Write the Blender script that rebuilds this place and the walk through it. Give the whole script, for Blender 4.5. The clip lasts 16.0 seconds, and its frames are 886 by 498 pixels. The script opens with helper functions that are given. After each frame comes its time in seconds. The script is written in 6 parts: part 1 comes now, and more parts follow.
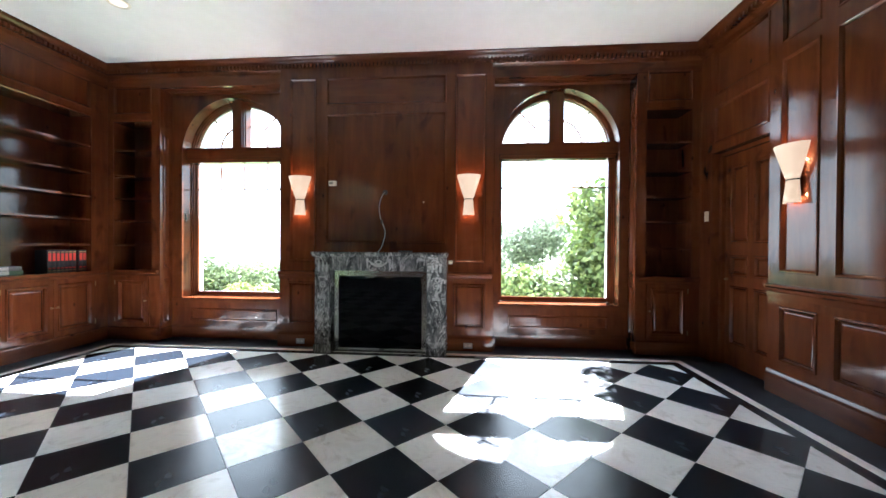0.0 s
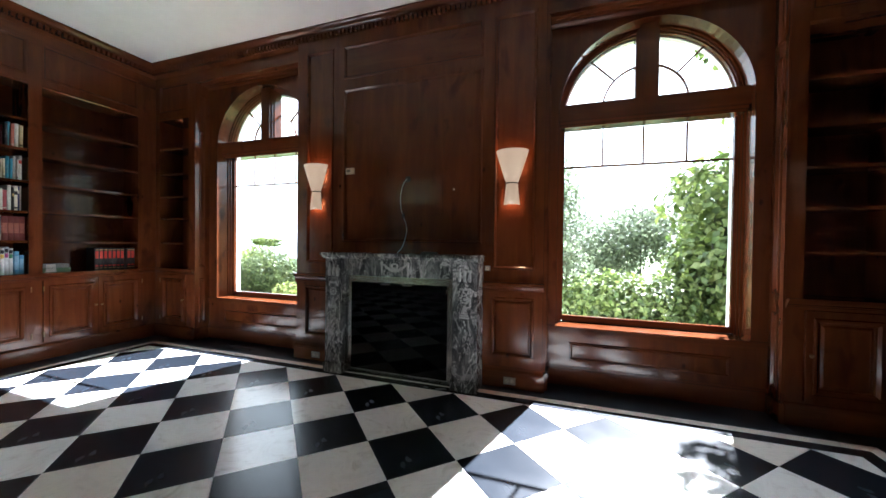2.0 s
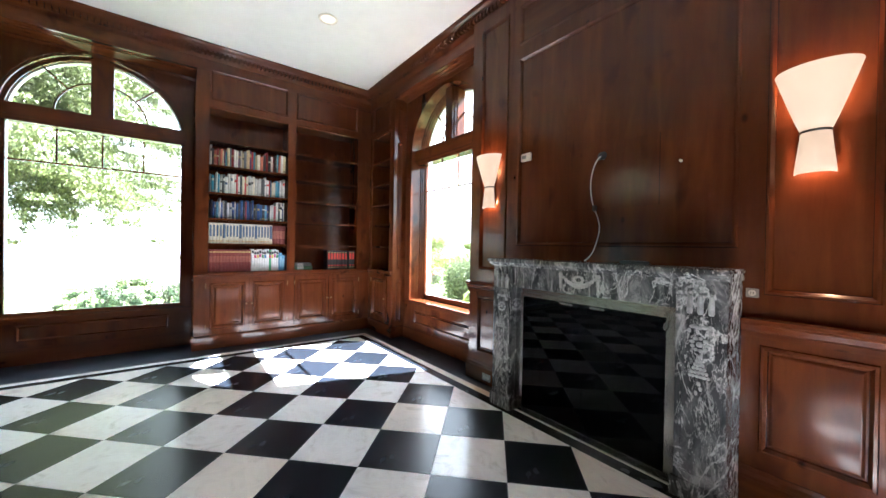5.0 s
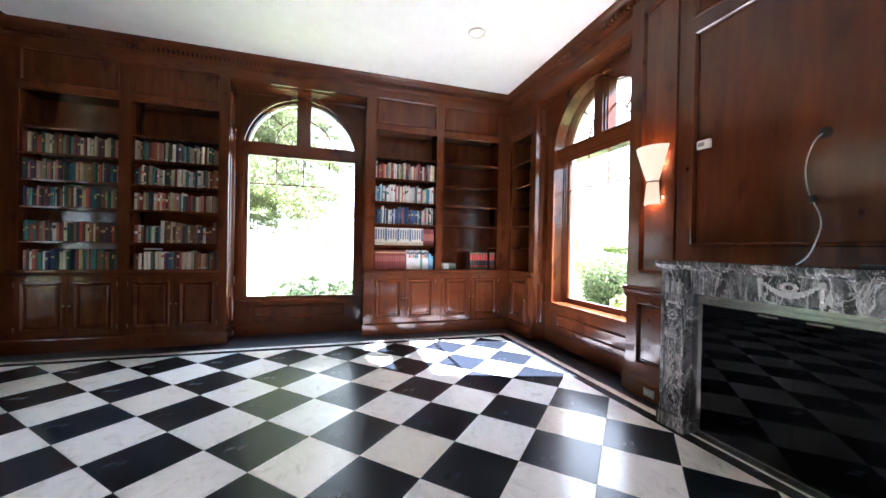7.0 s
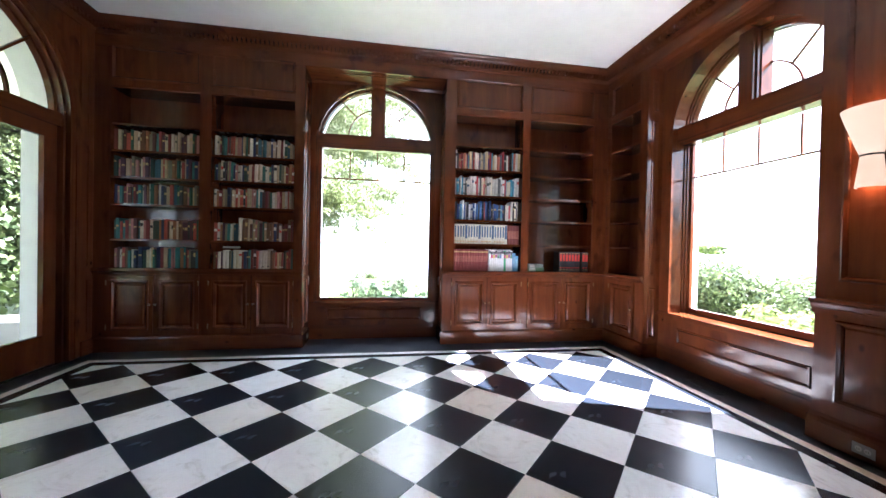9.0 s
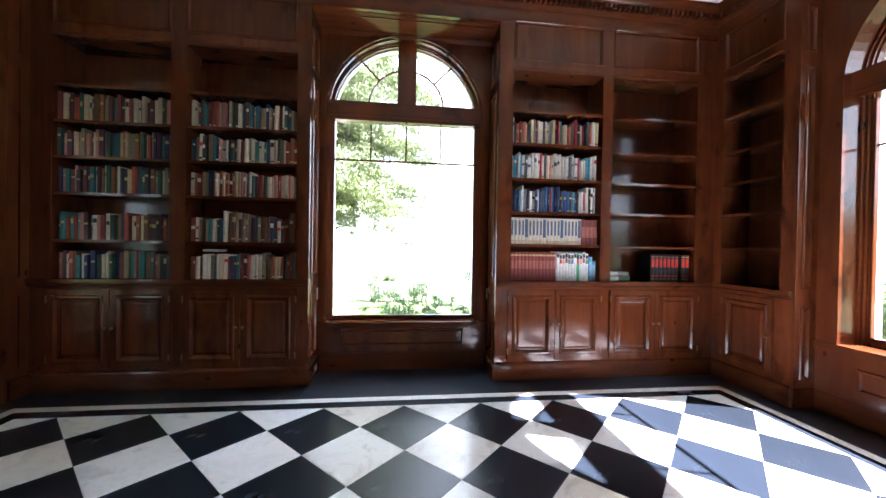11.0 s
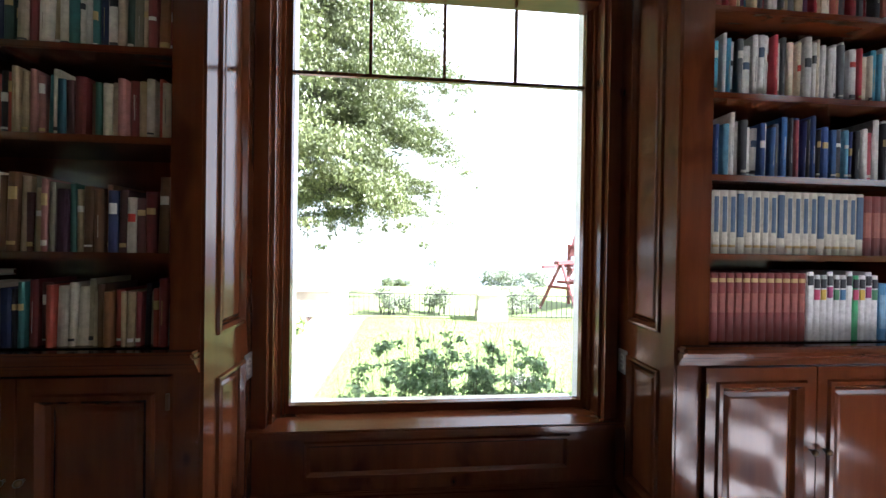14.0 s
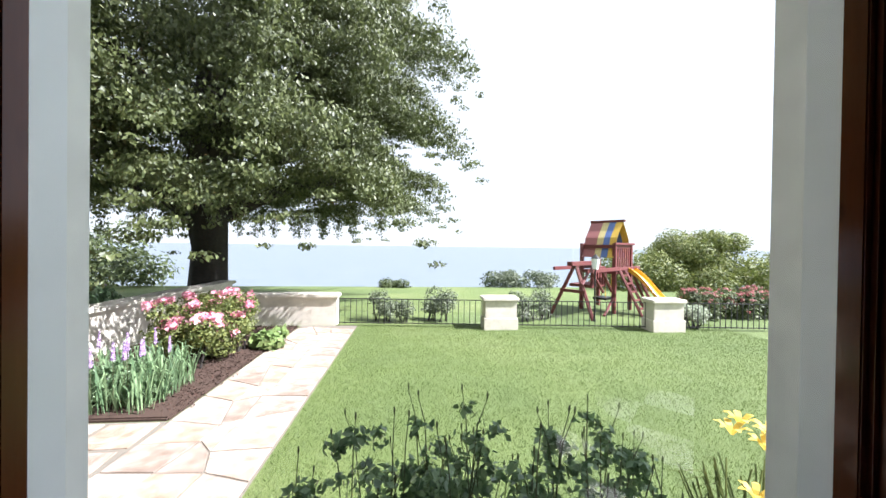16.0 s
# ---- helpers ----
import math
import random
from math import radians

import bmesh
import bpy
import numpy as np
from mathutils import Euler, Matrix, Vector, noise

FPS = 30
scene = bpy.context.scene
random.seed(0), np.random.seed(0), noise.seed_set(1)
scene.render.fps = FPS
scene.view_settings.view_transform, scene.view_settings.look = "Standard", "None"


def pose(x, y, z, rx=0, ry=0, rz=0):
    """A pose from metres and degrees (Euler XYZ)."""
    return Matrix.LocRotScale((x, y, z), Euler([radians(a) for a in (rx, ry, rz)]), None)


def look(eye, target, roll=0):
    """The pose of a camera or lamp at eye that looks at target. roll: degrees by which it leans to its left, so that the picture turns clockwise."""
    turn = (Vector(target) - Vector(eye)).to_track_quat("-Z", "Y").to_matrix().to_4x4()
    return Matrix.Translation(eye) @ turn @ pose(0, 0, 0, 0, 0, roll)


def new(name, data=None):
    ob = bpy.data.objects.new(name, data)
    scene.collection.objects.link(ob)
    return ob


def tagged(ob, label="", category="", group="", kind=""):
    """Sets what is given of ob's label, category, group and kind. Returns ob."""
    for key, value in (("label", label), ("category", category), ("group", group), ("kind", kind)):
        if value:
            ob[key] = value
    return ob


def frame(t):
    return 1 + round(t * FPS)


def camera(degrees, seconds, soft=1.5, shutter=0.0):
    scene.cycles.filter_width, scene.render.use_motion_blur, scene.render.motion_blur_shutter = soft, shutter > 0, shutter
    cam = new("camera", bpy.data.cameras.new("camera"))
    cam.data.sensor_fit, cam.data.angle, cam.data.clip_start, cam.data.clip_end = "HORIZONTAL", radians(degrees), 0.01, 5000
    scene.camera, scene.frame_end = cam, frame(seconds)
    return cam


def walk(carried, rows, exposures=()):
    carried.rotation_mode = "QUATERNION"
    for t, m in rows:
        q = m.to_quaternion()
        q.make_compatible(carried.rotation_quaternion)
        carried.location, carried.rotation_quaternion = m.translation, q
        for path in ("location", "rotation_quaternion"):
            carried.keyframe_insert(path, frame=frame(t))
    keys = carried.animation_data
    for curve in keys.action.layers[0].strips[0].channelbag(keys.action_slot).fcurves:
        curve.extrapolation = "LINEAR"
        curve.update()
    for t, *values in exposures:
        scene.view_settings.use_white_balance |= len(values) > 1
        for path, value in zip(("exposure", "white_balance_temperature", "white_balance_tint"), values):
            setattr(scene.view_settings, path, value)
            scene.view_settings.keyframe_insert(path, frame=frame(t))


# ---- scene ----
cam = camera(102.8, 16.0)
PATH = [
    (0, (4.704, 1.195, 1.362), (4.546, 3.188, 1.346), 0.4),
    (0.5, (4.87, 1.483, 1.365), (4.626, 3.468, 1.339), 0.4),
    (1, (4.971, 1.744, 1.363), (4.625, 3.713, 1.345), 0.4),
    (1.5, (5.115, 2.082, 1.368), (4.614, 4.018, 1.35), 0.6),
    (2, (5.161, 2.367, 1.381), (4.507, 4.256, 1.354), 0.7),
    (2.5, (5.179, 2.658, 1.379), (4.375, 4.489, 1.357), 0.6),
    (3, (5.138, 2.921, 1.349), (4.169, 4.67, 1.329), 0.9),
    (3.5, (5.032, 3.13, 1.368), (3.9, 4.779, 1.357), 1.0),
    (4, (4.967, 3.259, 1.374), (3.673, 4.784, 1.373), 1.2),
    (4.5, (4.948, 3.281, 1.38), (3.495, 4.655, 1.363), 1.1),
    (5, (4.951, 3.278, 1.373), (3.36, 4.489, 1.36), 1.0),
    (7.5, (4.859, 2.959, 1.333), (2.92, 3.447, 1.321), 1.1),
    (8, (4.68, 2.87, 1.305), (2.725, 3.294, 1.294), 1.1),
    (8.5, (4.48, 2.804, 1.317), (2.515, 3.175, 1.303), 1.1),
    (9, (4.219, 2.719, 1.335), (2.244, 3.038, 1.314), 1.2),
    (11.5, (2.608, 2.494, 1.333), (0.619, 2.702, 1.324), 0.9),
    (12, (2.263, 2.428, 1.329), (0.271, 2.611, 1.325), 0.9),
    (12.5, (1.91, 2.4, 1.345), (-0.082, 2.579, 1.334), 0.9),
    (13, (1.561, 2.412, 1.374), (-0.432, 2.585, 1.359), 0.9),
    (13.5, (1.206, 2.416, 1.372), (-0.788, 2.58, 1.361), 0.9),
    (14, (0.85, 2.419, 1.377), (-1.143, 2.593, 1.363), 0.9),
    (14.5, (0.506, 2.444, 1.386), (-1.487, 2.616, 1.367), 0.9),
    (15, (0.171, 2.43, 1.382), (-1.822, 2.6, 1.365), 0.7),
    (15.5, (-0.135, 2.463, 1.376), (-2.127, 2.638, 1.358), 0.7),
    (16, (-0.379, 2.456, 1.377), (-2.371, 2.633, 1.36), 0.8),
]
EXPOSURES = [(0.0, 4.6, 5330, 12), (1.0, 4.2, 5370, 12), (2.0, 3.8, 5480, 12), (3.0, 3.68, 5560, 12), (3.5, 3.85, 5520, 13), (5.0, 4.72, 5450, 14), (7.5, 5.02, 5380, 22), (9.0, 4.83, 5350, 22), (11.5, 4.56, 5460, 21), (12.5, 4.5, 5480, 22), (13.5, 4.1, 5530, 21), (14.0, 3.8, 5530, 21), (14.5, 3.4, 5450, 21), (15.0, 2.7, 5520, 20), (16.0, 1.95, 5720, 20)]
walk(cam, [(t, look(eye, target, roll)) for t, eye, target, roll in PATH], EXPOSURES)

# ---- world, sun, exposure ----
SUN_FROM = Vector((0.57, 1.91, 2.205)).normalized()
world = bpy.data.worlds.new("sky")
scene.world = world
world.use_nodes = True
wn = world.node_tree
wbg = wn.nodes["Background"]
sky = wn.nodes.new("ShaderNodeTexSky")
sky.sky_type = "NISHITA"
sky.sun_disc = False
sky.sun_elevation = math.asin(SUN_FROM.z)
sky.sun_rotation = math.atan2(SUN_FROM.x, SUN_FROM.y)
sky.air_density, sky.dust_density, sky.ozone_density = 1.0, 1.0, 0.8
haze = wn.nodes.new("ShaderNodeMixRGB")
haze.inputs[0].default_value, haze.inputs[2].default_value = 0.88, (6.5, 6.75, 6.35, 1)
wn.links.new(sky.outputs[0], haze.inputs[1])
wn.links.new(haze.outputs[0], wbg.inputs[0])
wbg.inputs[1].default_value = 0.056

sun_data = bpy.data.lights.new("sun", "SUN")
sun_data.energy, sun_data.angle, sun_data.color = 5.0, radians(0.53), (1.0, 0.95, 0.87)
sun = new("sun", sun_data)
sun.matrix_world = look(SUN_FROM * 30, (0, 0, 0))


# ---- materials ----
def shader(name):
    m = bpy.data.materials.new(name)
    m.use_nodes = True
    return m, m.node_tree.nodes, m.node_tree.links, m.node_tree.nodes["Principled BSDF"]


def ramp(nodes, links, source, stops):
    r = nodes.new("ShaderNodeValToRGB")
    while len(r.color_ramp.elements) < len(stops):
        r.color_ramp.elements.new(0.5)
    for e, (p, c) in zip(r.color_ramp.elements, stops):
        e.position, e.color = p, (*c, 1)
    links.new(source, r.inputs[0])
    return r.outputs[0]


def coords(nodes, links, scale, kind="Object"):
    c, mp = nodes.new("ShaderNodeTexCoord"), nodes.new("ShaderNodeMapping")
    mp.inputs["Scale"].default_value = scale
    links.new(c.outputs[kind], mp.inputs[0])
    return mp.outputs[0]


def tex_noise(nodes, links, vec, scale, detail=4, rough=0.55, distort=0.0):
    n = nodes.new("ShaderNodeTexNoise")
    n.inputs["Scale"].default_value, n.inputs["Detail"].default_value = scale, detail
    n.inputs["Roughness"].default_value, n.inputs["Distortion"].default_value = rough, distort
    links.new(vec, n.inputs["Vector"])
    return n.outputs[0]


def mix_rgb(nodes, links, kind, fac, a, b):
    m = nodes.new("ShaderNodeMixRGB")
    m.blend_type = kind
    for i, v in enumerate((fac, a, b)):
        if isinstance(v, (int, float)):
            m.inputs[i].default_value = v if i == 0 else (v, v, v, 1)
        elif isinstance(v, tuple):
            m.inputs[i].default_value = (*v, 1)
        else:
            links.new(v, m.inputs[i])
    return m.outputs[0]


def bump(nodes, links, bsdf, height, strength, distance=0.01, coat=False):
    b = nodes.new("ShaderNodeBump")
    b.inputs["Strength"].default_value, b.inputs["Distance"].default_value = strength, distance
    links.new(height, b.inputs["Height"])
    links.new(b.outputs[0], bsdf.inputs["Normal"])
    if coat:
        links.new(b.outputs[0], bsdf.inputs["Coat Normal"])


def wood(name, scale, coat=0.70):
    """Stained knotty pine under a glossy varnish; scale squeezes the grain across its run."""
    m, n, l, b = shader(name)
    v = coords(n, l, scale)
    grain = tex_noise(n, l, v, 2.4, 3, 0.5, 0.7)
    plank = tex_noise(n, l, coords(n, l, tuple(7.0 if s > 1 else 0.05 for s in scale)), 1.0, 0)
    fine = tex_noise(n, l, v, 24.0, 3, 0.6)
    plain = coords(n, l, (1, 1, 1))
    blotch = tex_noise(n, l, plain, 1.5, 3)
    smudge = tex_noise(n, l, coords(n, l, tuple(1.0 if s > 1 else 0.55 for s in scale)), 5.0, 2, 0.5, 0.4)
    c = ramp(n, l, grain, [(0.28, (0.076, 0.0195, 0.0068)), (0.5, (0.091, 0.0250, 0.0084)), (0.74, (0.111, 0.0322, 0.0105))])
    c = mix_rgb(n, l, "MULTIPLY", 0.10, c, ramp(n, l, fine, [(0.35, (0.45, 0.42, 0.4)), (0.6, (1, 1, 1))]))
    c = mix_rgb(n, l, "MULTIPLY", 0.5, c, ramp(n, l, blotch, [(0.3, (0.55, 0.50, 0.47)), (0.65, (1.15, 1.15, 1.15))]))
    c = mix_rgb(n, l, "MULTIPLY", 0.28, c, ramp(n, l, plank, [(0.35, (0.74, 0.70, 0.68)), (0.62, (1.15, 1.15, 1.15))]))
    c = mix_rgb(n, l, "MULTIPLY", 0.75, c, ramp(n, l, smudge, [(0.27, (0.34, 0.32, 0.34)), (0.40, (1, 1, 1))]))
    knot = n.new("ShaderNodeTexVoronoi")
    knot.inputs["Scale"].default_value = 4.2
    l.new(coords(n, l, tuple(0.5 + 0.5 * min(1, s / 3) for s in scale)), knot.inputs["Vector"])
    c = mix_rgb(n, l, "MULTIPLY", 0.85, c, ramp(n, l, knot.outputs["Distance"], [(0.030, (0.20, 0.14, 0.12)), (0.085, (1, 1, 1))]))
    l.new(c, b.inputs["Base Color"])
    l.new(ramp(n, l, tex_noise(n, l, plain, 3.5, 4), [(0.3, (0.30,) * 3), (0.7, (0.45,) * 3)]), b.inputs["Roughness"])
    b.inputs["Specular IOR Level"].default_value = 0.0
    b.inputs["Coat Weight"].default_value = coat
    l.new(ramp(n, l, tex_noise(n, l, plain, 6.0, 3), [(0.3, (0.09,) * 3), (0.7, (0.17,) * 3)]), b.inputs["Coat Roughness"])
    wave = tex_noise(n, l, plain, 2.6, 2)
    h = mix_rgb(n, l, "ADD", 0.05, wave, fine)
    bump(n, l, b, h, 0.10, 0.02, True)
    return m


WOOD_V = wood("varnished_pine_upright", (5.5, 5.5, 0.6))
WOOD_X = wood("varnished_pine_along_x", (0.6, 5.5, 5.5))
WOOD_Y = wood("varnished_pine_along_y", (5.5, 0.6, 5.5))
BOARD = wood("glossy_patch_board", (5.5, 5.5, 0.6), 1.0)
DULL_X = wood("oiled_pine_along_x", (0.6, 5.5, 5.5), 0.2)
DULL_Y = wood("oiled_pine_along_y", (5.5, 0.6, 5.5), 0.2)


def marble_white():
    m, n, l, b = shader("white_marble")
    v = coords(n, l, (1, 1, 1), "Generated")
    info = n.new("ShaderNodeObjectInfo")
    shift = n.new("ShaderNodeVectorMath")
    shift.operation = "MULTIPLY_ADD"
    l.new(info.outputs["Location"], shift.inputs[0])
    shift.inputs[1].default_value = (3.1, 2.7, 1.0)
    l.new(v, shift.inputs[2])
    veins = tex_noise(n, l, shift.outputs[0], 2.6, 8, 0.62, 1.6)
    cloud = tex_noise(n, l, shift.outputs[0], 1.3, 3)
    c = ramp(n, l, veins, [(0.33, (0.70, 0.68, 0.65)), (0.43, (0.86, 0.85, 0.84)), (0.50, (0.91, 0.905, 0.895)), (0.64, (0.84, 0.83, 0.815))])
    c = mix_rgb(n, l, "MULTIPLY", 0.25, c, ramp(n, l, cloud, [(0.3, (0.82, 0.77, 0.70)), (0.7, (1, 1, 1))]))
    tint = ramp(n, l, info.outputs["Random"], [(0.0, (0.88, 0.81, 0.72)), (0.22, (0.97, 0.95, 0.92)), (1.0, (1, 1, 1))])
    c = mix_rgb(n, l, "MULTIPLY", 1.0, c, tint)
    l.new(c, b.inputs["Base Color"])
    l.new(ramp(n, l, tex_noise(n, l, shift.outputs[0], 5, 4), [(0.3, (0.14,) * 3), (0.7, (0.22,) * 3)]), b.inputs["Roughness"])
    bump(n, l, b, veins, 0.03, 0.004)
    return m


def slate(name, base, rough):
    m, n, l, b = shader(name)
    v = coords(n, l, (1, 1, 1))
    info = n.new("ShaderNodeObjectInfo")
    a = tex_noise(n, l, v, 1.6, 2, 0.5)
    c = ramp(n, l, a, [(0.3, tuple(x * 0.94 for x in base)), (0.7, tuple(x * 1.07 for x in base))])
    c = mix_rgb(n, l, "MULTIPLY", 1.0, c, ramp(n, l, info.outputs["Random"], [(0, (0.75, 0.75, 0.75)), (1, (1.2, 1.2, 1.25))]))
    l.new(c, b.inputs["Base Color"])
    b.inputs["Specular IOR Level"].default_value = 0.32
    l.new(ramp(n, l, tex_noise(n, l, v, 3, 3), [(0.3, (rough - 0.02,) * 3), (0.7, (rough + 0.03,) * 3)]), b.inputs["Roughness"])
    return m


MARBLE = marble_white()
SLATE_TILE = slate("black_slate_polished", (0.0115, 0.0150, 0.0205), 0.25)
SLATE_SLAB = slate("black_slate_honed", (0.012, 0.0155, 0.021), 0.42)
GROUT = slate("grey_mortar", (0.10, 0.095, 0.09), 0.8)


def marble_grey():
    m, n, l, b = shader("grey_veined_marble")
    v = coords(n, l, (1, 1, 1))
    lean = n.new("ShaderNodeMapping")
    lean.inputs["Rotation"].default_value, lean.inputs["Scale"].default_value = (0.35, 0.6, 0.25), (2.2, 1.6, 0.8)
    l.new(v, lean.inputs[0])
    v = lean.outputs[0]
    cloud = tex_noise(n, l, v, 4.0, 6, 0.62, 0.9)
    c = ramp(n, l, cloud, [(0.30, (0.016, 0.017, 0.018)), (0.47, (0.055, 0.056, 0.057)), (0.58, (0.14, 0.14, 0.138)), (0.68, (0.40, 0.39, 0.375))])
    for scale, width, pale in ((1.1, 0.010, 0.55), (2.3, 0.008, 0.45), (4.6, 0.012, 0.24)):
        wv = tex_noise(n, l, v, scale, 6, 0.62, 1.2)
        mask = ramp(n, l, wv, [(0.5 - width * 1.6, (0, 0, 0)), (0.5, (1, 1, 1)), (0.5 + width * 1.6, (0, 0, 0))])
        c = mix_rgb(n, l, "MIX", mask, c, (pale, pale * 0.98, pale * 0.95))
    l.new(c, b.inputs["Base Color"])
    b.inputs["Roughness"].default_value = 0.24
    bump(n, l, b, cloud, 0.05, 0.004)
    return m


GREY_MARBLE = marble_grey()


def plain(name, color, rough=0.5, metal=0.0, grain=0.12, scale=14.0, bumps=0.05):
    m, n, l, b = shader(name)
    v = coords(n, l, (1, 1, 1))
    a = tex_noise(n, l, v, scale, 5, 0.6)
    c = ramp(n, l, a, [(0.3, tuple(x * (1 - grain) for x in color)), (0.7, tuple(min(1, x * (1 + grain)) for x in color))])
    l.new(c, b.inputs["Base Color"])
    l.new(ramp(n, l, a, [(0.3, (max(0.02, rough - 0.05),) * 3), (0.7, (min(1, rough + 0.05),) * 3)]), b.inputs["Roughness"])
    b.inputs["Metallic"].default_value = metal
    if bumps:
        bump(n, l, b, a, bumps, 0.004)
    return m


CEILING_PAINT = plain("white_ceiling_paint", (0.72, 0.715, 0.70), 0.55, 0, 0.03, 5)
STEEL = plain("brushed_steel", (0.50, 0.495, 0.50), 0.22, 1.0, 0.03, 60, 0)
SOOT = plain("sooty_firebox", (0.01, 0.01, 0.01), 0.9)
BRASS = plain("aged_brass", (0.13, 0.075, 0.035), 0.35, 1.0)
PEWTER = plain("pewter_cover_plate", (0.26, 0.25, 0.23), 0.42, 0.5)
IVORY = plain("ivory_plastic", (0.62, 0.58, 0.50), 0.4)
BLACK = plain("black_plastic", (0.012, 0.012, 0.012), 0.4)
WHITE_CABLE = plain("white_cable_sheath", (0.5, 0.5, 0.5), 0.45)
WHITE_VINYL = plain("white_window_cladding", (0.88, 0.90, 0.92), 0.4, 0, 0.03)
STONE_WALL = plain("cream_cast_stone", (0.62, 0.57, 0.48), 0.8, 0, 0.14, 5, 0.2)
STUCCO = plain("cream_stucco", (0.84, 0.83, 0.80), 0.85, 0, 0.08, 9, 0.2)
IRON = plain("black_wrought_iron", (0.02, 0.02, 0.02), 0.5)
PAGES = plain("book_pages", (0.62, 0.57, 0.46), 0.8, 0, 0.1, 120)


def glass(name, tint=(1, 1, 1), rough=0.0):
    m, n, l, b = shader(name)
    out = n["Material Output"]
    tr, gl, mx, fr = n.new("ShaderNodeBsdfTransparent"), n.new("ShaderNodeBsdfGlossy"), n.new("ShaderNodeMixShader"), n.new("ShaderNodeLayerWeight")
    tr.inputs[0].default_value = (*tint, 1)
    gl.inputs["Roughness"].default_value = rough
    pw, ma = n.new("ShaderNodeMath"), n.new("ShaderNodeMath")
    pw.operation, ma.operation = "POWER", "MULTIPLY_ADD"
    fr.inputs["Blend"].default_value = 0.5
    l.new(fr.outputs["Facing"], pw.inputs[0])
    pw.inputs[1].default_value = 5.0
    l.new(pw.outputs[0], ma.inputs[0])
    ma.inputs[1].default_value, ma.inputs[2].default_value = 0.85, 0.045
    l.new(ma.outputs[0], mx.inputs[0])
    l.new(tr.outputs[0], mx.inputs[1])
    l.new(gl.outputs[0], mx.inputs[2])
    l.new(mx.outputs[0], out.inputs[0])
    return m


PANE = glass("clear_window_glass", (0.96, 0.98, 0.97))
m, n, l, b = shader("black_fire_glass")
b.inputs["Base Color"].default_value, b.inputs["Roughness"].default_value = (0.003, 0.003, 0.004, 1), 0.03
b.inputs["Specular IOR Level"].default_value = 0.13
FIRE_GLASS = m
m, n, l, b = shader("lit_alabaster_shade")
b.inputs["Base Color"].default_value = (0.30, 0.25, 0.19, 1)
b.inputs["Emission Color"].default_value = (1.0, 0.67, 0.40, 1)
b.inputs["Emission Strength"].default_value = 0.034
SHADE = m
m, n, l, b = shader("lit_bulb")
b.inputs["Emission Color"].default_value = (1.0, 0.62, 0.28, 1)
b.inputs["Emission Strength"].default_value = 0.042
BULB = m


def leaf(name, a, c, gloss=0.6):
    m, n, l, b = shader(name)
    g = n.new("ShaderNodeNewGeometry")
    l.new(ramp(n, l, g.outputs["Random Per Island"], [(0.0, a), (1.0, c)]), b.inputs["Base Color"])
    b.inputs["Roughness"].default_value = gloss
    tl, mx = n.new("ShaderNodeBsdfTranslucent"), n.new("ShaderNodeMixShader")
    l.new(ramp(n, l, g.outputs["Random Per Island"], [(0.0, tuple(x * 1.6 for x in a)), (1.0, tuple(x * 1.6 for x in c))]), tl.inputs[0])
    mx.inputs[0].default_value = 0.25
    l.new(b.outputs[0], mx.inputs[1])
    l.new(tl.outputs[0], mx.inputs[2])
    l.new(mx.outputs[0], n["Material Output"].inputs[0])
    return m


LEAF_TREE = leaf("beech_leaves", (0.040, 0.055, 0.016), (0.130, 0.152, 0.052), 0.5)
LEAF_HEDGE = leaf("hedge_leaves", (0.030, 0.048, 0.015), (0.115, 0.142, 0.050))
LEAF_GREY = leaf("olive_shrub_leaves", (0.075, 0.095, 0.055), (0.19, 0.22, 0.14))
LEAF_LIGHT = leaf("light_green_leaves", (0.062, 0.088, 0.018), (0.200, 0.222, 0.058))
LEAF_BROAD = leaf("broad_sunlit_leaves", (0.036, 0.062, 0.012), (0.140, 0.172, 0.042), 0.55)
LEAF_ROSE = leaf("rose_leaves", (0.075, 0.135, 0.065), (0.24, 0.34, 0.17), 0.35)
LEAF_HOSTA = leaf("hosta_leaves", (0.12, 0.19, 0.06), (0.26, 0.34, 0.12), 0.4)
LEAF_PALE = leaf("variegated_leaves", (0.22, 0.27, 0.17), (0.55, 0.58, 0.47))
PETAL_PINK = leaf("pink_petals", (0.66, 0.20, 0.30), (0.82, 0.50, 0.56))
PETAL_RED = leaf("red_petals", (0.30, 0.10, 0.10), (0.48, 0.22, 0.20))
PETAL_WHITE = leaf("white_petals", (0.70, 0.70, 0.62), (0.80, 0.80, 0.76))
PETAL_YELLOW = leaf("yellow_petals", (0.62, 0.42, 0.05), (0.70, 0.52, 0.10))
PETAL_VIOLET = leaf("violet_petals", (0.42, 0.28, 0.50), (0.58, 0.44, 0.66))
GRASS_BLADE = leaf("grass_blades", (0.082, 0.128, 0.028), (0.140, 0.188, 0.048), 0.6)
BARK = plain("dark_bark", (0.030, 0.025, 0.021), 0.9, 0, 0.4, 12, 0.8)
STEM = plain("green_brown_stem", (0.085, 0.10, 0.045), 0.7)
MULCH = plain("bark_mulch", (0.05, 0.028, 0.018), 0.95, 0, 0.5, 40, 0.9)


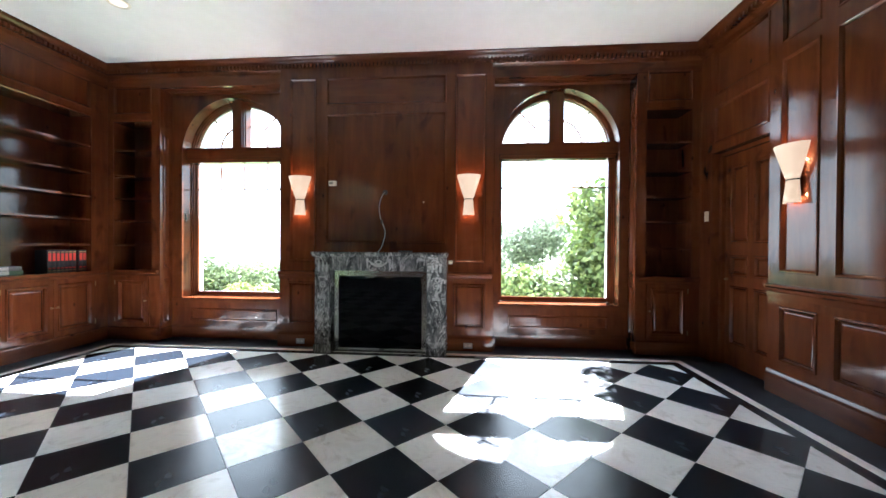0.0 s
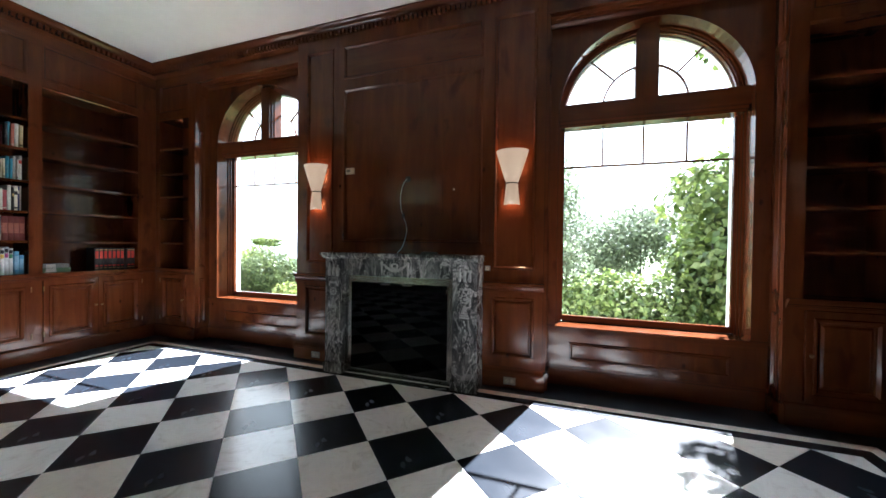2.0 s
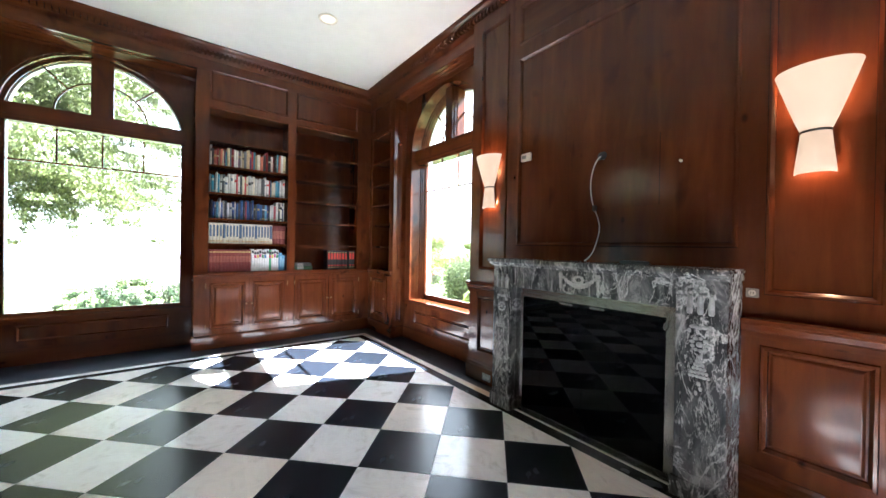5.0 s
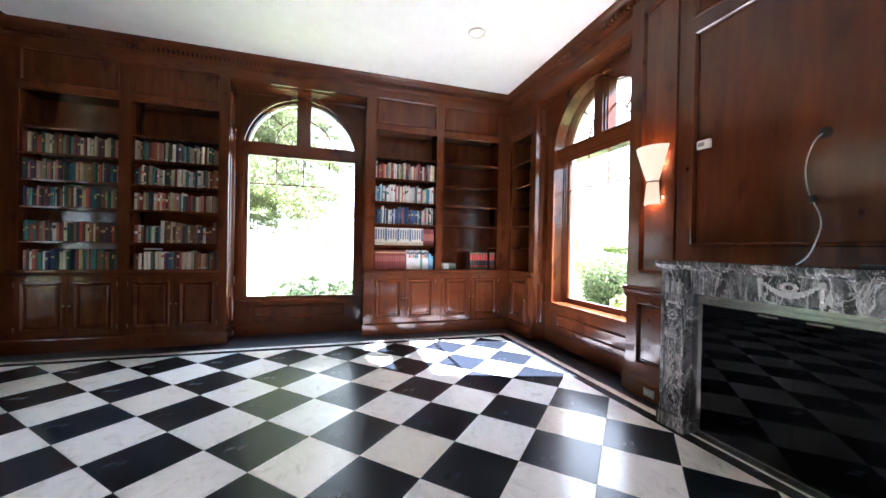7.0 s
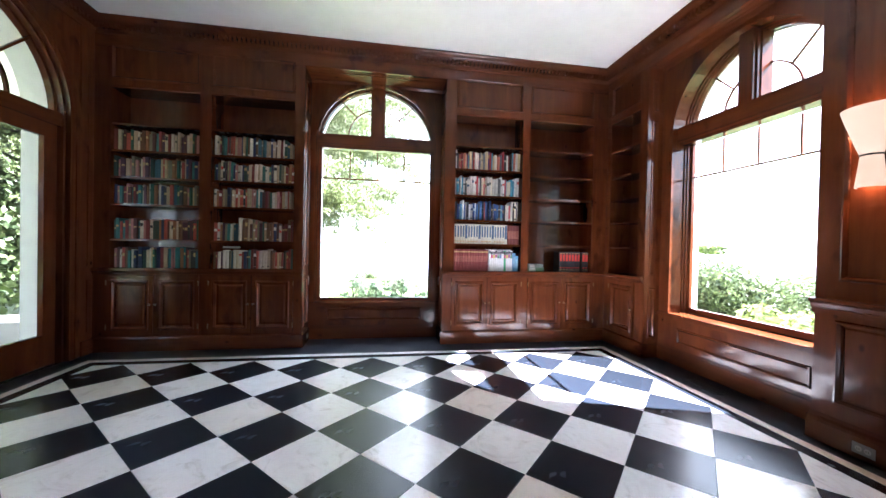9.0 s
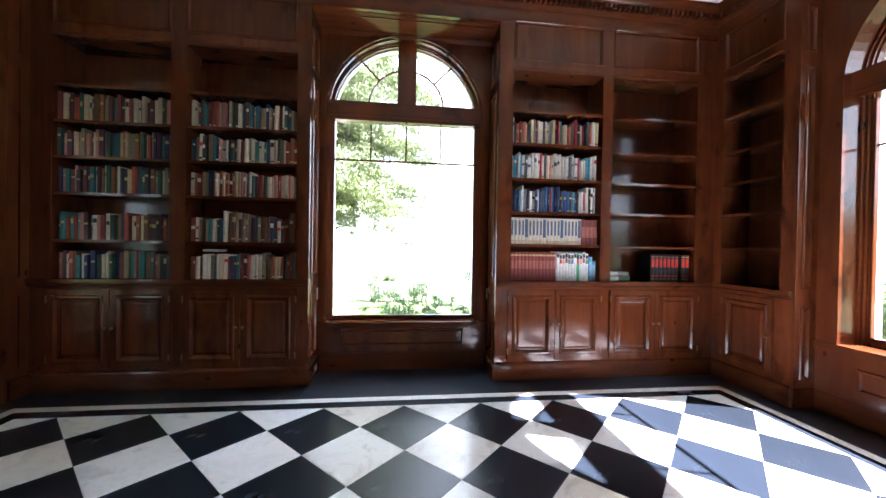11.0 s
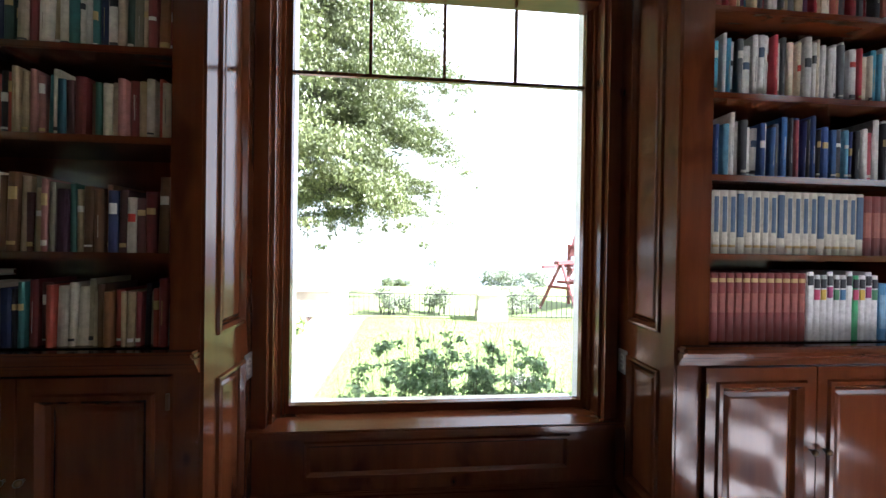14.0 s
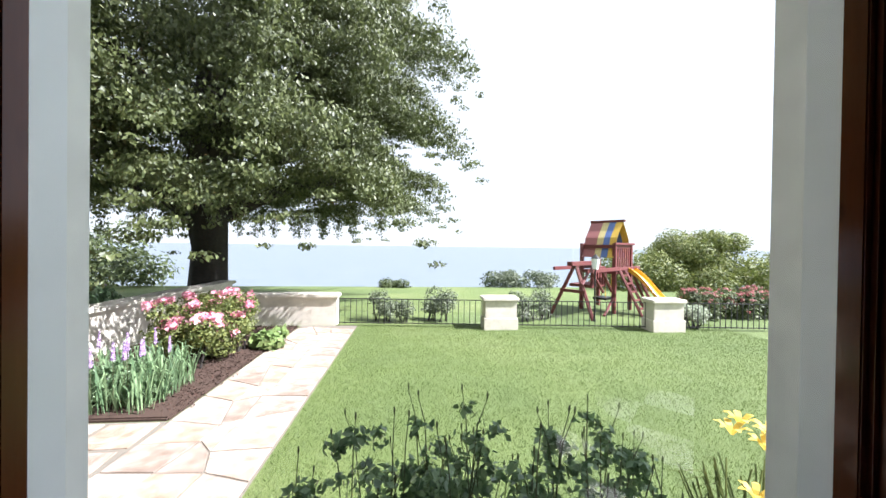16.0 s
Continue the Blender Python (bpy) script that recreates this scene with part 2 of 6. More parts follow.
def turf():
    m, n, l, b = shader("mown_turf")
    v = coords(n, l, (1, 1, 1))
    a, f = tex_noise(n, l, v, 0.35, 4), tex_noise(n, l, v, 60, 4, 0.7)
    c = ramp(n, l, a, [(0.3, (0.080, 0.118, 0.028)), (0.55, (0.112, 0.152, 0.038)), (0.75, (0.145, 0.178, 0.055))])
    c = mix_rgb(n, l, "MULTIPLY", 0.45, c, ramp(n, l, f, [(0.3, (0.45, 0.5, 0.4)), (0.65, (1.15, 1.15, 1.1))]))
    l.new(c, b.inputs["Base Color"])
    b.inputs["Roughness"].default_value = 0.85
    bump(n, l, b, f, 0.7, 0.03)
    return m


TURF = turf()
m, n, l, b = shader("sea_water")
v = coords(n, l, (1, 1, 1))
w = tex_noise(n, l, v, 0.25, 6, 0.6)
l.new(ramp(n, l, w, [(0.3, (0.115, 0.14, 0.16)), (0.7, (0.15, 0.175, 0.195))]), b.inputs["Base Color"])
b.inputs["Roughness"].default_value, b.inputs["Specular IOR Level"].default_value = 0.5, 0.15
bump(n, l, b, w, 0.5, 0.4)
SEA = m
m, n, l, b = shader("sandstone_flags")
v = coords(n, l, (1, 1, 1))
w = tex_noise(n, l, v, 4.0, 6, 0.6)
c = ramp(n, l, w, [(0.3, (0.26, 0.20, 0.15)), (0.45, (0.40, 0.34, 0.28)), (0.7, (0.48, 0.44, 0.39))])
stain = coords(n, l, (1, 1, 1))
c = mix_rgb(n, l, "MULTIPLY", 0.75, c, ramp(n, l, tex_noise(n, l, stain, 1.7, 5, 0.65, 0.8), [(0.40, (0.48, 0.42, 0.38)), (0.56, (1, 1, 1))]))
info = n.new("ShaderNodeObjectInfo")
c = mix_rgb(n, l, "MULTIPLY", 1.0, c, ramp(n, l, info.outputs["Random"], [(0.0, (0.95, 0.82, 0.70)), (0.25, (1.02, 0.98, 0.92)), (0.6, (1.08, 1.06, 1.02)), (1.0, (0.72, 0.67, 0.64))]))
l.new(c, b.inputs["Base Color"])
b.inputs["Roughness"].default_value = 0.85
bump(n, l, b, w, 0.4, 0.02)
FLAG = m


# ---- building helpers ----
def part(name, bm, material, parent=None, label="", normals=True, smooth=False):
    """Links a bmesh as one mesh object under a thing or a part."""
    if normals:
        bmesh.ops.recalc_face_normals(bm, faces=bm.faces)
    me = bpy.data.meshes.new(name)
    bm.to_mesh(me)
    bm.free()
    for mm in material if isinstance(material, (list, tuple)) else (material,):
        me.materials.append(mm)
    if smooth:
        for p in me.polygons:
            p.use_smooth = True
    ob = new(name, me)
    if parent is not None:
        ob.parent = parent
        if parent.type == "EMPTY":
            ob.matrix_parent_inverse = Matrix.Translation(parent.location).inverted()
    if label:
        ob["label"] = label
    return ob


def thing(name, at, label, category, group="", kind=""):
    ob = new(name)
    ob.location, ob.empty_display_size = at, 0.1
    return tagged(ob, label, category, group, kind)


class Side:
    """A wall seen from inside: s runs along it, d goes outwards from the panelling's face, z up."""
    def __init__(self, axis, at, out):
        self.axis, self.level, self.out = axis, at, out

    def __call__(self, s, d, z):
        return Vector((s, self.level + self.out * d, z)) if self.axis == "x" else Vector((self.level + self.out * d, s, z))

    @property
    def along(self):
        return WOOD_X if self.axis == "x" else WOOD_Y


NORTH, WEST = Side("x", 5.87, 1), Side("y", -0.49, -1)
BREAST = Side("x", 5.80, 1)
EAST, SOUTH = Side("y", 7.56, 1), Side("x", -0.65, -1)
CEIL = 3.87


def flat(s, d, z):
    return Vector((s, d, z))


def add_box(bm, F, s0, s1, d0, d1, z0, z1):
    v = [bm.verts.new(F(s, d, z)) for z in (z0, z1) for d in (d0, d1) for s in (s0, s1)]
    for q in ((0, 1, 3, 2), (4, 6, 7, 5), (0, 4, 5, 1), (2, 3, 7, 6), (0, 2, 6, 4), (1, 5, 7, 3)):
        bm.faces.new([v[i] for i in q])
    return v


def boxed(name, F, dims, material, parent=None, bevel=0.003, label=""):
    """One or more boxes as one part with rounded edges."""
    bm = bmesh.new()
    for d in dims:
        add_box(bm, F, *d)
    if bevel:
        bmesh.ops.bevel(bm, geom=list(bm.edges), offset=bevel, segments=2, affect="EDGES")
    return part(name, bm, material, parent, label)


def sweep(name, F, profile, s0, s1, material, parent=None, label=""):
    """A moulding: a profile of (d, z) drawn along s."""
    bm = bmesh.new()
    rings = [[bm.verts.new(F(s, d, z)) for d, z in profile] for s in (s0, s1)]
    k = len(profile)
    for i in range(k):
        bm.faces.new((rings[0][i], rings[0][(i + 1) % k], rings[1][(i + 1) % k], rings[1][i]))
    bm.faces.new(rings[0])
    bm.faces.new(rings[1])
    return part(name, bm, material, parent, label)


def panel(F, s0, s1, z0, z1, parent, d=0.0, deep=0.014, raised=True, material=None, name="panel", wide=1.0):
    """A panel in a moulded frame, its field sunk behind the face d."""
    prof = [(0.0, 0.002), (0.005, -0.010), (0.016, -0.011), (0.026, 0.000), (0.030, 0.004), (0.033, deep + 0.004)]
    if raised:
        prof += [(0.040, deep + 0.004), (0.050, deep - 0.004), (0.056, deep - 0.006)]
    bm = bmesh.new()
    rings = []
    for inset, dd in prof:
        i = min(inset * wide, 0.45 * min(s1 - s0, z1 - z0))
        rings.append([bm.verts.new(F(s, d + dd, z)) for s, z in ((s0 + i, z0 + i), (s1 - i, z0 + i), (s1 - i, z1 - i), (s0 + i, z1 - i))])
    for a, c in zip(rings, rings[1:]):
        for i in range(4):
            bm.faces.new((a[i], a[(i + 1) % 4], c[(i + 1) % 4], c[i]))
    bm.faces.new(rings[-1])
    return part(name, bm, material or WOOD_V, parent)


def lattice(name, F, s0, s1, z0, z1, holes, parent, d0=0.0, d1=0.03, material=None, label=""):
    """The stiles and rails round a set of openings (s0, s1, z0, z1), in one piece."""
    ss = sorted({s0, s1, *[h[0] for h in holes], *[h[1] for h in holes]})
    zs = sorted({z0, z1, *[h[2] for h in holes], *[h[3] for h in holes]})
    bm, grid = bmesh.new(), {}

    def vert(i, j):
        if (i, j) not in grid:
            grid[i, j] = bm.verts.new(F(ss[i], d0, zs[j]))
        return grid[i, j]
    for i in range(len(ss) - 1):
        for j in range(len(zs) - 1):
            cs, cz = (ss[i] + ss[i + 1]) / 2, (zs[j] + zs[j + 1]) / 2
            if not any(h[0] < cs < h[1] and h[2] < cz < h[3] for h in holes):
                bm.faces.new((vert(i, j), vert(i + 1, j), vert(i + 1, j + 1), vert(i, j + 1)))
    rim = [e for e in bm.edges if e.is_boundary]
    moved = bmesh.ops.extrude_edge_only(bm, edges=rim)["geom"]
    shift = F(0, d1, 0) - F(0, d0, 0)
    for v in moved:
        if isinstance(v, bmesh.types.BMVert):
            v.co += shift
    return part(name, bm, material or WOOD_V, parent, label)


# ---- floor ----
FX0, FX1, FY0, FY1 = 0.0, 7.05, -0.28, 5.49
HALF = 0.323
floor = tagged(boxed("floor", flat, [(-0.95, 7.8, -1.1, 6.35, -0.35, -0.012)], GROUT, bevel=0), "black and white checkerboard stone floor laid on the diagonal", "floor", kind="structure")


def clip_poly(poly, axis, limit, keep_low):
    out = []
    for p, q in zip(poly, poly[1:] + poly[:1]):
        a, c = (p[axis] <= limit) == keep_low or p[axis] == limit, (q[axis] <= limit) == keep_low or q[axis] == limit
        if a:
            out.append(p)
        if a != c:
            f = (limit - p[axis]) / (q[axis] - p[axis])
            out.append((p[0] + f * (q[0] - p[0]), p[1] + f * (q[1] - p[1])))
    return out


def slab_mesh(name, poly, z0, z1, material, lip=0.0016):
    """A flat stone with a small arris, its outline given as points of the plan."""
    cx, cy = sum(p[0] for p in poly) / len(poly), sum(p[1] for p in poly) / len(poly)
    bm = bmesh.new()
    rings = []
    for k, z in ((0.0, z0), (0.0, z1 - lip), (lip, z1)):
        ring = []
        for x, y in poly:
            w = max(1e-6, math.hypot(x - cx, y - cy))
            ring.append(bm.verts.new((x - (x - cx) / w * k * 1.4, y - (y - cy) / w * k * 1.4, z)))
        rings.append(ring)
    for a, c in zip(rings, rings[1:]):
        for i in range(len(poly)):
            bm.faces.new((a[i], a[(i + 1) % len(poly)], c[(i + 1) % len(poly)], c[i]))
    bm.faces.new(rings[-1])
    bmesh.ops.recalc_face_normals(bm, faces=bm.faces)
    me = bpy.data.meshes.new(name)
    bm.to_mesh(me)
    bm.free()
    me.materials.append(material)
    return me


def lay_floor():
    r = HALF - 0.0012
    whole = {mt: slab_mesh("tile", [(r, 0), (0, r), (-r, 0), (0, -r)], -0.02, 0.0, mt) for mt in (MARBLE, SLATE_TILE)}
    for a in range(-1, 24):
        for b in range(-2, 19):
            if (a + b) % 2 == 0:
                continue
            mt = SLATE_TILE if a % 2 else MARBLE
            x, y = a * HALF, b * HALF
            poly = [(x + r, y), (x, y + r), (x - r, y), (x, y - r)]
            cut = poly
            for axis, lim, low in ((0, FX0, False), (0, FX1, True), (1, FY0, False), (1, FY1, True)):
                cut = clip_poly(cut, axis, lim, low) if cut else cut
            if len(cut) < 3:
                continue
            area = abs(sum(p[0] * q[1] - q[0] * p[1] for p, q in zip(cut, cut[1:] + cut[:1]))) / 2
            if area < 0.0008:
                continue
            full = area > 2 * r * r - 1e-4
            ob = new("tile", whole[mt] if full else slab_mesh("tile", [(p[0] - x, p[1] - y) for p in cut], -0.02, 0.0, mt))
            ob.location = (x, y, random.uniform(-0.0004, 0.0004))
            ob.parent = floor
    # border strips, then dark slabs out to the walls
    for k0, k1, mt in ((0.0, 0.105, SLATE_TILE), (0.105, 0.185, MARBLE)):
        for poly in ([(FX0 - k1, FY0 - k1), (FX0 - k0, FY0 - k0), (FX0 - k0, FY1 + k0), (FX0 - k1, FY1 + k1)], [(FX1 + k0, FY0 - k0), (FX1 + k1, FY0 - k1), (FX1 + k1, FY1 + k1), (FX1 + k0, FY1 + k0)],
                     [(FX0 - k1, FY0 - k1), (FX1 + k1, FY0 - k1), (FX1 + k0, FY0 - k0), (FX0 - k0, FY0 - k0)], [(FX0 - k0, FY1 + k0), (FX1 + k0, FY1 + k0), (FX1 + k1, FY1 + k1), (FX0 - k1, FY1 + k1)]):
            ob = new("border_strip", slab_mesh("border_strip", poly, -0.02, 0.0, mt, 0.001))
            ob.parent = floor
    w0, e0, s0, n0 = FX0 - 0.186, FX1 + 0.186, FY0 - 0.186, FY1 + 0.186
    g = 0.0012
    slabs = [(-0.9, w0, -0.65, 0.5), (-0.9, w0, 0.5, 1.69), (-0.9, w0, 1.69, 3.47), (-0.9, w0, 3.47, 4.7), (-0.9, w0, 4.7, n0)]
    slabs += [(-0.9, 0.28, n0, 6.25), (0.28, 2.10, n0, 6.25), (2.10, 3.53, n0, 6.0), (3.53, 4.98, n0, 6.0), (4.98, 6.80, n0, 6.25), (6.80, 7.76, n0, 6.25)]
    slabs += [(e0, 7.76, y, y + 1.21) for y in (-0.40, 0.81, 2.02, 3.23)] + [(e0, 7.76, 4.44, n0)]
    slabs += [(x, min(x + 1.3, 7.76), -1.05, s0) for x in (w0, w0 + 1.3, w0 + 2.6, w0 + 3.9, w0 + 5.2, w0 + 6.5)]
    for x0, x1, y0, y1 in slabs:
        ob = new("slate_slab", slab_mesh("slate_slab", [(x0 + g, y0 + g), (x1 - g, y0 + g), (x1 - g, y1 - g), (x0 + g, y1 - g)], -0.02, -0.0006, SLATE_SLAB))
        ob.parent = floor


# ---- walls behind the panelling, ceiling, crown ----
# centre, recess depth, glass depth, half width of glass, glass foot, muntin, glass head, fan foot, arch radius, arch spring, stool
NSIZE = (0.21, 0.46, 0.735, 0.650, 2.188, 2.570, 2.79, 0.80, 2.70, 0.585)
WSIZE = (0.40, 0.54, 0.770, 0.555, 2.245, 2.655, 2.85, 0.835, 2.73, 0.515)
# wall, centre, sizes, the two ends of the recess
WINDOWS = [(NORTH, 1.262, NSIZE, 0.30, 2.10), (NORTH, 5.872, NSIZE, 4.985, 6.80), (WEST, 2.575, WSIZE, 1.665, 3.495)]


def arch_wall(name, F, s0, s1, z0, z1, d0, d1, openings, material, parent=None, label=""):
    """A wall with round-headed openings (centre, half width, sill, spring) right through it."""
    bm = bmesh.new()

    def quad_prism(pts):
        a = [bm.verts.new(F(s, d0, z)) for s, z in pts]
        c = [bm.verts.new(F(s, d1, z)) for s, z in pts]
        bm.faces.new(a)
        bm.faces.new(c)
        for i in range(len(pts)):
            j = (i + 1) % len(pts)
            bm.faces.new((a[i], a[j], c[j], c[i]))
    at = s0
    for c, w, sill, spring in sorted(openings):
        quad_prism([(at, z0), (c - w, z0), (c - w, z1), (at, z1)])
        if sill > z0 + 0.01:
            quad_prism([(c - w, z0), (c + w, z0), (c + w, sill), (c - w, sill)])
        k = 28
        pts = [(c - w * math.cos(math.pi * i / k), spring + w * math.sin(math.pi * i / k)) for i in range(k + 1)]
        for p, q in zip(pts, pts[1:]):
            quad_prism([p, q, (q[0], z1), (p[0], z1)])
        at = c + w
    quad_prism([(at, z0), (s1, z0), (s1, z1), (at, z1)])
    bmesh.ops.remove_doubles(bm, verts=bm.verts, dist=1e-5)
    bm.verts.index_update()
    seen = {}
    for f in list(bm.faces):
        seen.setdefault(tuple(sorted(v.index for v in f.verts)), []).append(f)
    bmesh.ops.delete(bm, geom=[f for fs in seen.values() if len(fs) > 1 for f in fs], context="FACES_ONLY")
    return part(name, bm, material, parent, label)


def shell():
    wn_ = arch_wall("wall_north", NORTH, -0.83, 7.9, -0.9, 4.3, 0.475, 0.62, [(1.262, 0.85, 0.53, 2.70), (5.872, 0.85, 0.53, 2.70)], STUCCO)
    tagged(wn_, "cream plastered outer wall with two arched window openings", "wall", kind="structure")
    ww_ = arch_wall("wall_west", WEST, -1.2, 6.34, -0.9, 4.3, 0.55, 0.78, [(2.575, 0.865, 0.43, 2.73)], STUCCO)
    tagged(ww_, "cream plastered outer wall with an arched window opening", "wall", kind="structure")
    ws_ = arch_wall("wall_south", SOUTH, -0.96, 7.9, -0.9, 4.3, 0.02, 0.148, [(0.80, 0.95, 0.0, 2.62)], WOOD_V)
    tagged(ws_, "dark wood-faced wall with an arched garden door opening", "wall", kind="structure")
    arch_wall("outer_wall", SOUTH, -0.96, 7.9, -0.9, 4.3, 0.152, 0.39, [(0.80, 0.915, 0.0, 2.62)], STUCCO, ws_, "white plastered outer face")
    tagged(boxed("wall_east", EAST, [(-1.0, 6.6, 0.19, 0.3, -0.3, 4.3)], WOOD_V, bevel=0), "dark varnished wood-panelled wall", "wall", kind="structure")
    tagged(boxed("ceiling", flat, [(-1.3, 7.9, -1.05, 6.7, CEIL, CEIL + 0.2)], CEILING_PAINT, bevel=0), "smooth white painted ceiling", "ceiling", kind="structure")


def crown():
    prof = [(0.03, CEIL), (-0.135, CEIL), (-0.135, CEIL - 0.018), (-0.118, CEIL - 0.03), (-0.10, CEIL - 0.055), (-0.075, CEIL - 0.075), (-0.056, CEIL - 0.08), (-0.056, CEIL - 0.140),
            (-0.052, CEIL - 0.142), (-0.030, CEIL - 0.152), (-0.006, CEIL - 0.165), (-0.006, CEIL - 0.18), (0.03, CEIL - 0.18)]
    for side, s0, s1 in ((NORTH, -0.49, 7.56), (WEST, -0.65, 5.87), (EAST, -0.65, 5.87), (SOUTH, -0.49, 7.56)):
        top = thing("crown_moulding", side((s0 + s1) / 2, 0, CEIL - 0.2), "dark varnished wooden crown moulding with a dentil band", "crown moulding", "crown mouldings", "structure")
        sweep("moulding", side, prof, s0, s1, side.along, top)
        bm = bmesh.new()
        k = int((s1 - s0 - 0.14) / 0.052)
        for i in range(k):
            s = s0 + 0.07 + 0.052 * i
            add_box(bm, side, s, s + 0.029, -0.106, -0.05, CEIL - 0.136, CEIL - 0.086)
        ob = part("dentils", bm, side.along, top)
        ob["kind"] = "stuff"


# ---- windows in deep panelled recesses ----
def arc_ring(bm, F, c, z, r0, r1, d0, d1, a0=0.0, a1=math.pi, k=40):
    """A flat-section ring or arc."""
    rows = []
    for i in range(k + 1):
        a = a0 + (a1 - a0) * i / k
        rows.append([bm.verts.new(F(c + r * math.cos(a), d, z + r * math.sin(a))) for r, d in ((r0, d0), (r1, d0), (r1, d1), (r0, d1))])
    for p, q in zip(rows, rows[1:]):
        for i in range(4):
            bm.faces.new((p[i], p[(i + 1) % 4], q[(i + 1) % 4], q[i]))
    bm.faces.new(rows[0])
    bm.faces.new(rows[-1])


def window(F, c, size, label, index):
    rd, gd, hw, zb, zm, zt, zf, ar, az, stool = size
    win = thing(f"window_{index}", F(c, gd, 0.6), label, "window", "arched windows", "structure")
    mat = F.along
    # casing round the opening, stepping back to the sash
    if gd - rd > 0.2:
        # a deep smooth reveal, then beads close to the glass
        steps = [(ar - 0.006, ar + 0.03, rd - 0.006, gd - 0.06), (ar - 0.022, ar, gd - 0.09, gd - 0.05), (ar - 0.038, ar - 0.01, gd - 0.065, gd - 0.03), (hw + 0.016, ar - 0.02, gd - 0.04, gd + 0.01)]
    else:
        steps = [(ar, ar + 0.06, rd - 0.022, rd + 0.01), (ar - 0.01, ar + 0.02, rd - 0.032, rd + 0.01), (ar - 0.025, ar + 0.005, rd + 0.005, gd - 0.055), (ar - 0.038, ar, gd - 0.065, gd - 0.03), (hw + 0.016, ar, gd - 0.04, gd + 0.01)]
    for i, (r0, r1, d0, d1) in enumerate(steps):
        bm = bmesh.new()
        arc_ring(bm, F, c, az, r0, r1, d0, d1)
        for sg in (-1, 1):
            add_box(bm, F, min(c + sg * r0, c + sg * r1), max(c + sg * r0, c + sg * r1), d0, d1, stool, az)
        part("casing" if i < 2 else "frame", bm, WOOD_V, win)
    t0 = max(rd, gd - 0.19)
    boxed("transom", F, [(c - ar + 0.01, c + ar - 0.01, t0 - 0.005, gd + 0.01, zt + 0.06, zf)], mat, win, 0.006)
    boxed("transom_moulding", F, [(c - ar + 0.02, c + ar - 0.02, t0 + 0.015, gd + 0.01, zt + 0.03, zt + 0.065), (c - ar + 0.025, c + ar - 0.025, t0 + 0.035, gd + 0.01, zt + 0.01, zt + 0.035)], mat, win)
    boxed("mullion", F, [(c - 0.072, c + 0.072, t0 + 0.002, gd + 0.01, zf - 0.01, az + ar - 0.02)], WOOD_V, win, 0.005)
    boxed("mullion_bead", F, [(c - 0.088, c + 0.088, t0 + 0.035, gd + 0.01, zf - 0.01, az + ar - 0.04), (c - 0.10, c + 0.10, t0 + 0.07, gd + 0.01, zf - 0.01, az + ar - 0.05)], WOOD_V, win)
    # lower sash
    g0, g1, step = c - hw, c + hw, hw / 2
    for s0, s1 in ((g0 - 0.03, g0), (g1, g1 + 0.03)):
        boxed("sash_stile", F, [(s0, s1, gd - 0.03, gd + 0.015, zb - 0.055, zt + 0.025)], WOOD_V, win)
    boxed("sash_rail", F, [(g0, g1, gd - 0.03, gd + 0.015, zb - 0.06, zb)], mat, win)
    boxed("muntin", F, [(g0, g1, gd - 0.016, gd + 0.008, zm + 0.002, zm + 0.020)], mat, win, 0.002)
    for k in (-1, 0, 1):
        boxed("muntin", F, [(c + k * step - 0.008, c + k * step + 0.008, gd - 0.014, gd + 0.006, zm + 0.022, zt)], WOOD_V, win, 0.002)
    # fan light
    fan = 0.365 if gd - rd > 0.2 else 0.405
    bm = bmesh.new()
    arc_ring(bm, F, c, zf + 0.005, fan, fan + 0.016, gd - 0.014, gd + 0.006)
    part("fan_muntin", bm, WOOD_V, win)
    for a in (45, 135):
        ca, sa = math.cos(radians(a)), math.sin(radians(a))
        bm = bmesh.new()
        pts = []
        for r in (fan + 0.01, 0.745):
            for off in (-0.008, 0.008):
                for d in (gd - 0.013, gd + 0.005):
                    pts.append(bm.verts.new(F(c + r * ca - off * sa, d, zf - 0.01 + r * sa + off * ca)))
        bmesh.ops.convex_hull(bm, input=pts)
        part("fan_muntin", bm, WOOD_V, win)
    # panes
    for k in range(4):
        bm = bmesh.new()
        s0, s1 = g0 + k * step, g0 + (k + 1) * step
        bm.faces.new([bm.verts.new(F(s, gd, z)) for s, z in ((s0, zm + 0.011), (s1, zm + 0.011), (s1, zt + 0.01), (s0, zt + 0.01))])
        part("pane", bm, PANE, win).visible_shadow = False
    bm = bmesh.new()
    bm.faces.new([bm.verts.new(F(s, gd, z)) for s, z in ((g0, zb - 0.01), (g1, zb - 0.01), (g1, zm + 0.011), (g0, zm + 0.011))])
    part("pane", bm, PANE, win).visible_shadow = False
    for sg in (-1, 1):
        bm = bmesh.new()
        rg = hw + 0.03
        a0 = math.asin((zf - 0.01 - az) / rg)
        pts = [(c, zf - 0.01)] + [(c + sg * rg * math.cos(a), az + rg * math.sin(a)) for a in [a0 + (math.pi / 2 - a0) * i / 16 for i in range(17)]]
        bm.faces.new([bm.verts.new(F(s, gd, z)) for s, z in pts])
        part("pane", bm, PANE, win).visible_shadow = False
    # weather side: white cladding and stone sill
    bm = bmesh.new()
    arc_ring(bm, F, c, az, hw + 0.005, ar + 0.02, gd + 0.016, gd + 0.085)
    for sg in (-1, 1):
        add_box(bm, F, min(c + sg * (hw + 0.005), c + sg * (ar + 0.02)), max(c + sg * (hw + 0.005), c + sg * (ar + 0.02)), gd + 0.016, gd + 0.085, zb - 0.08, az)
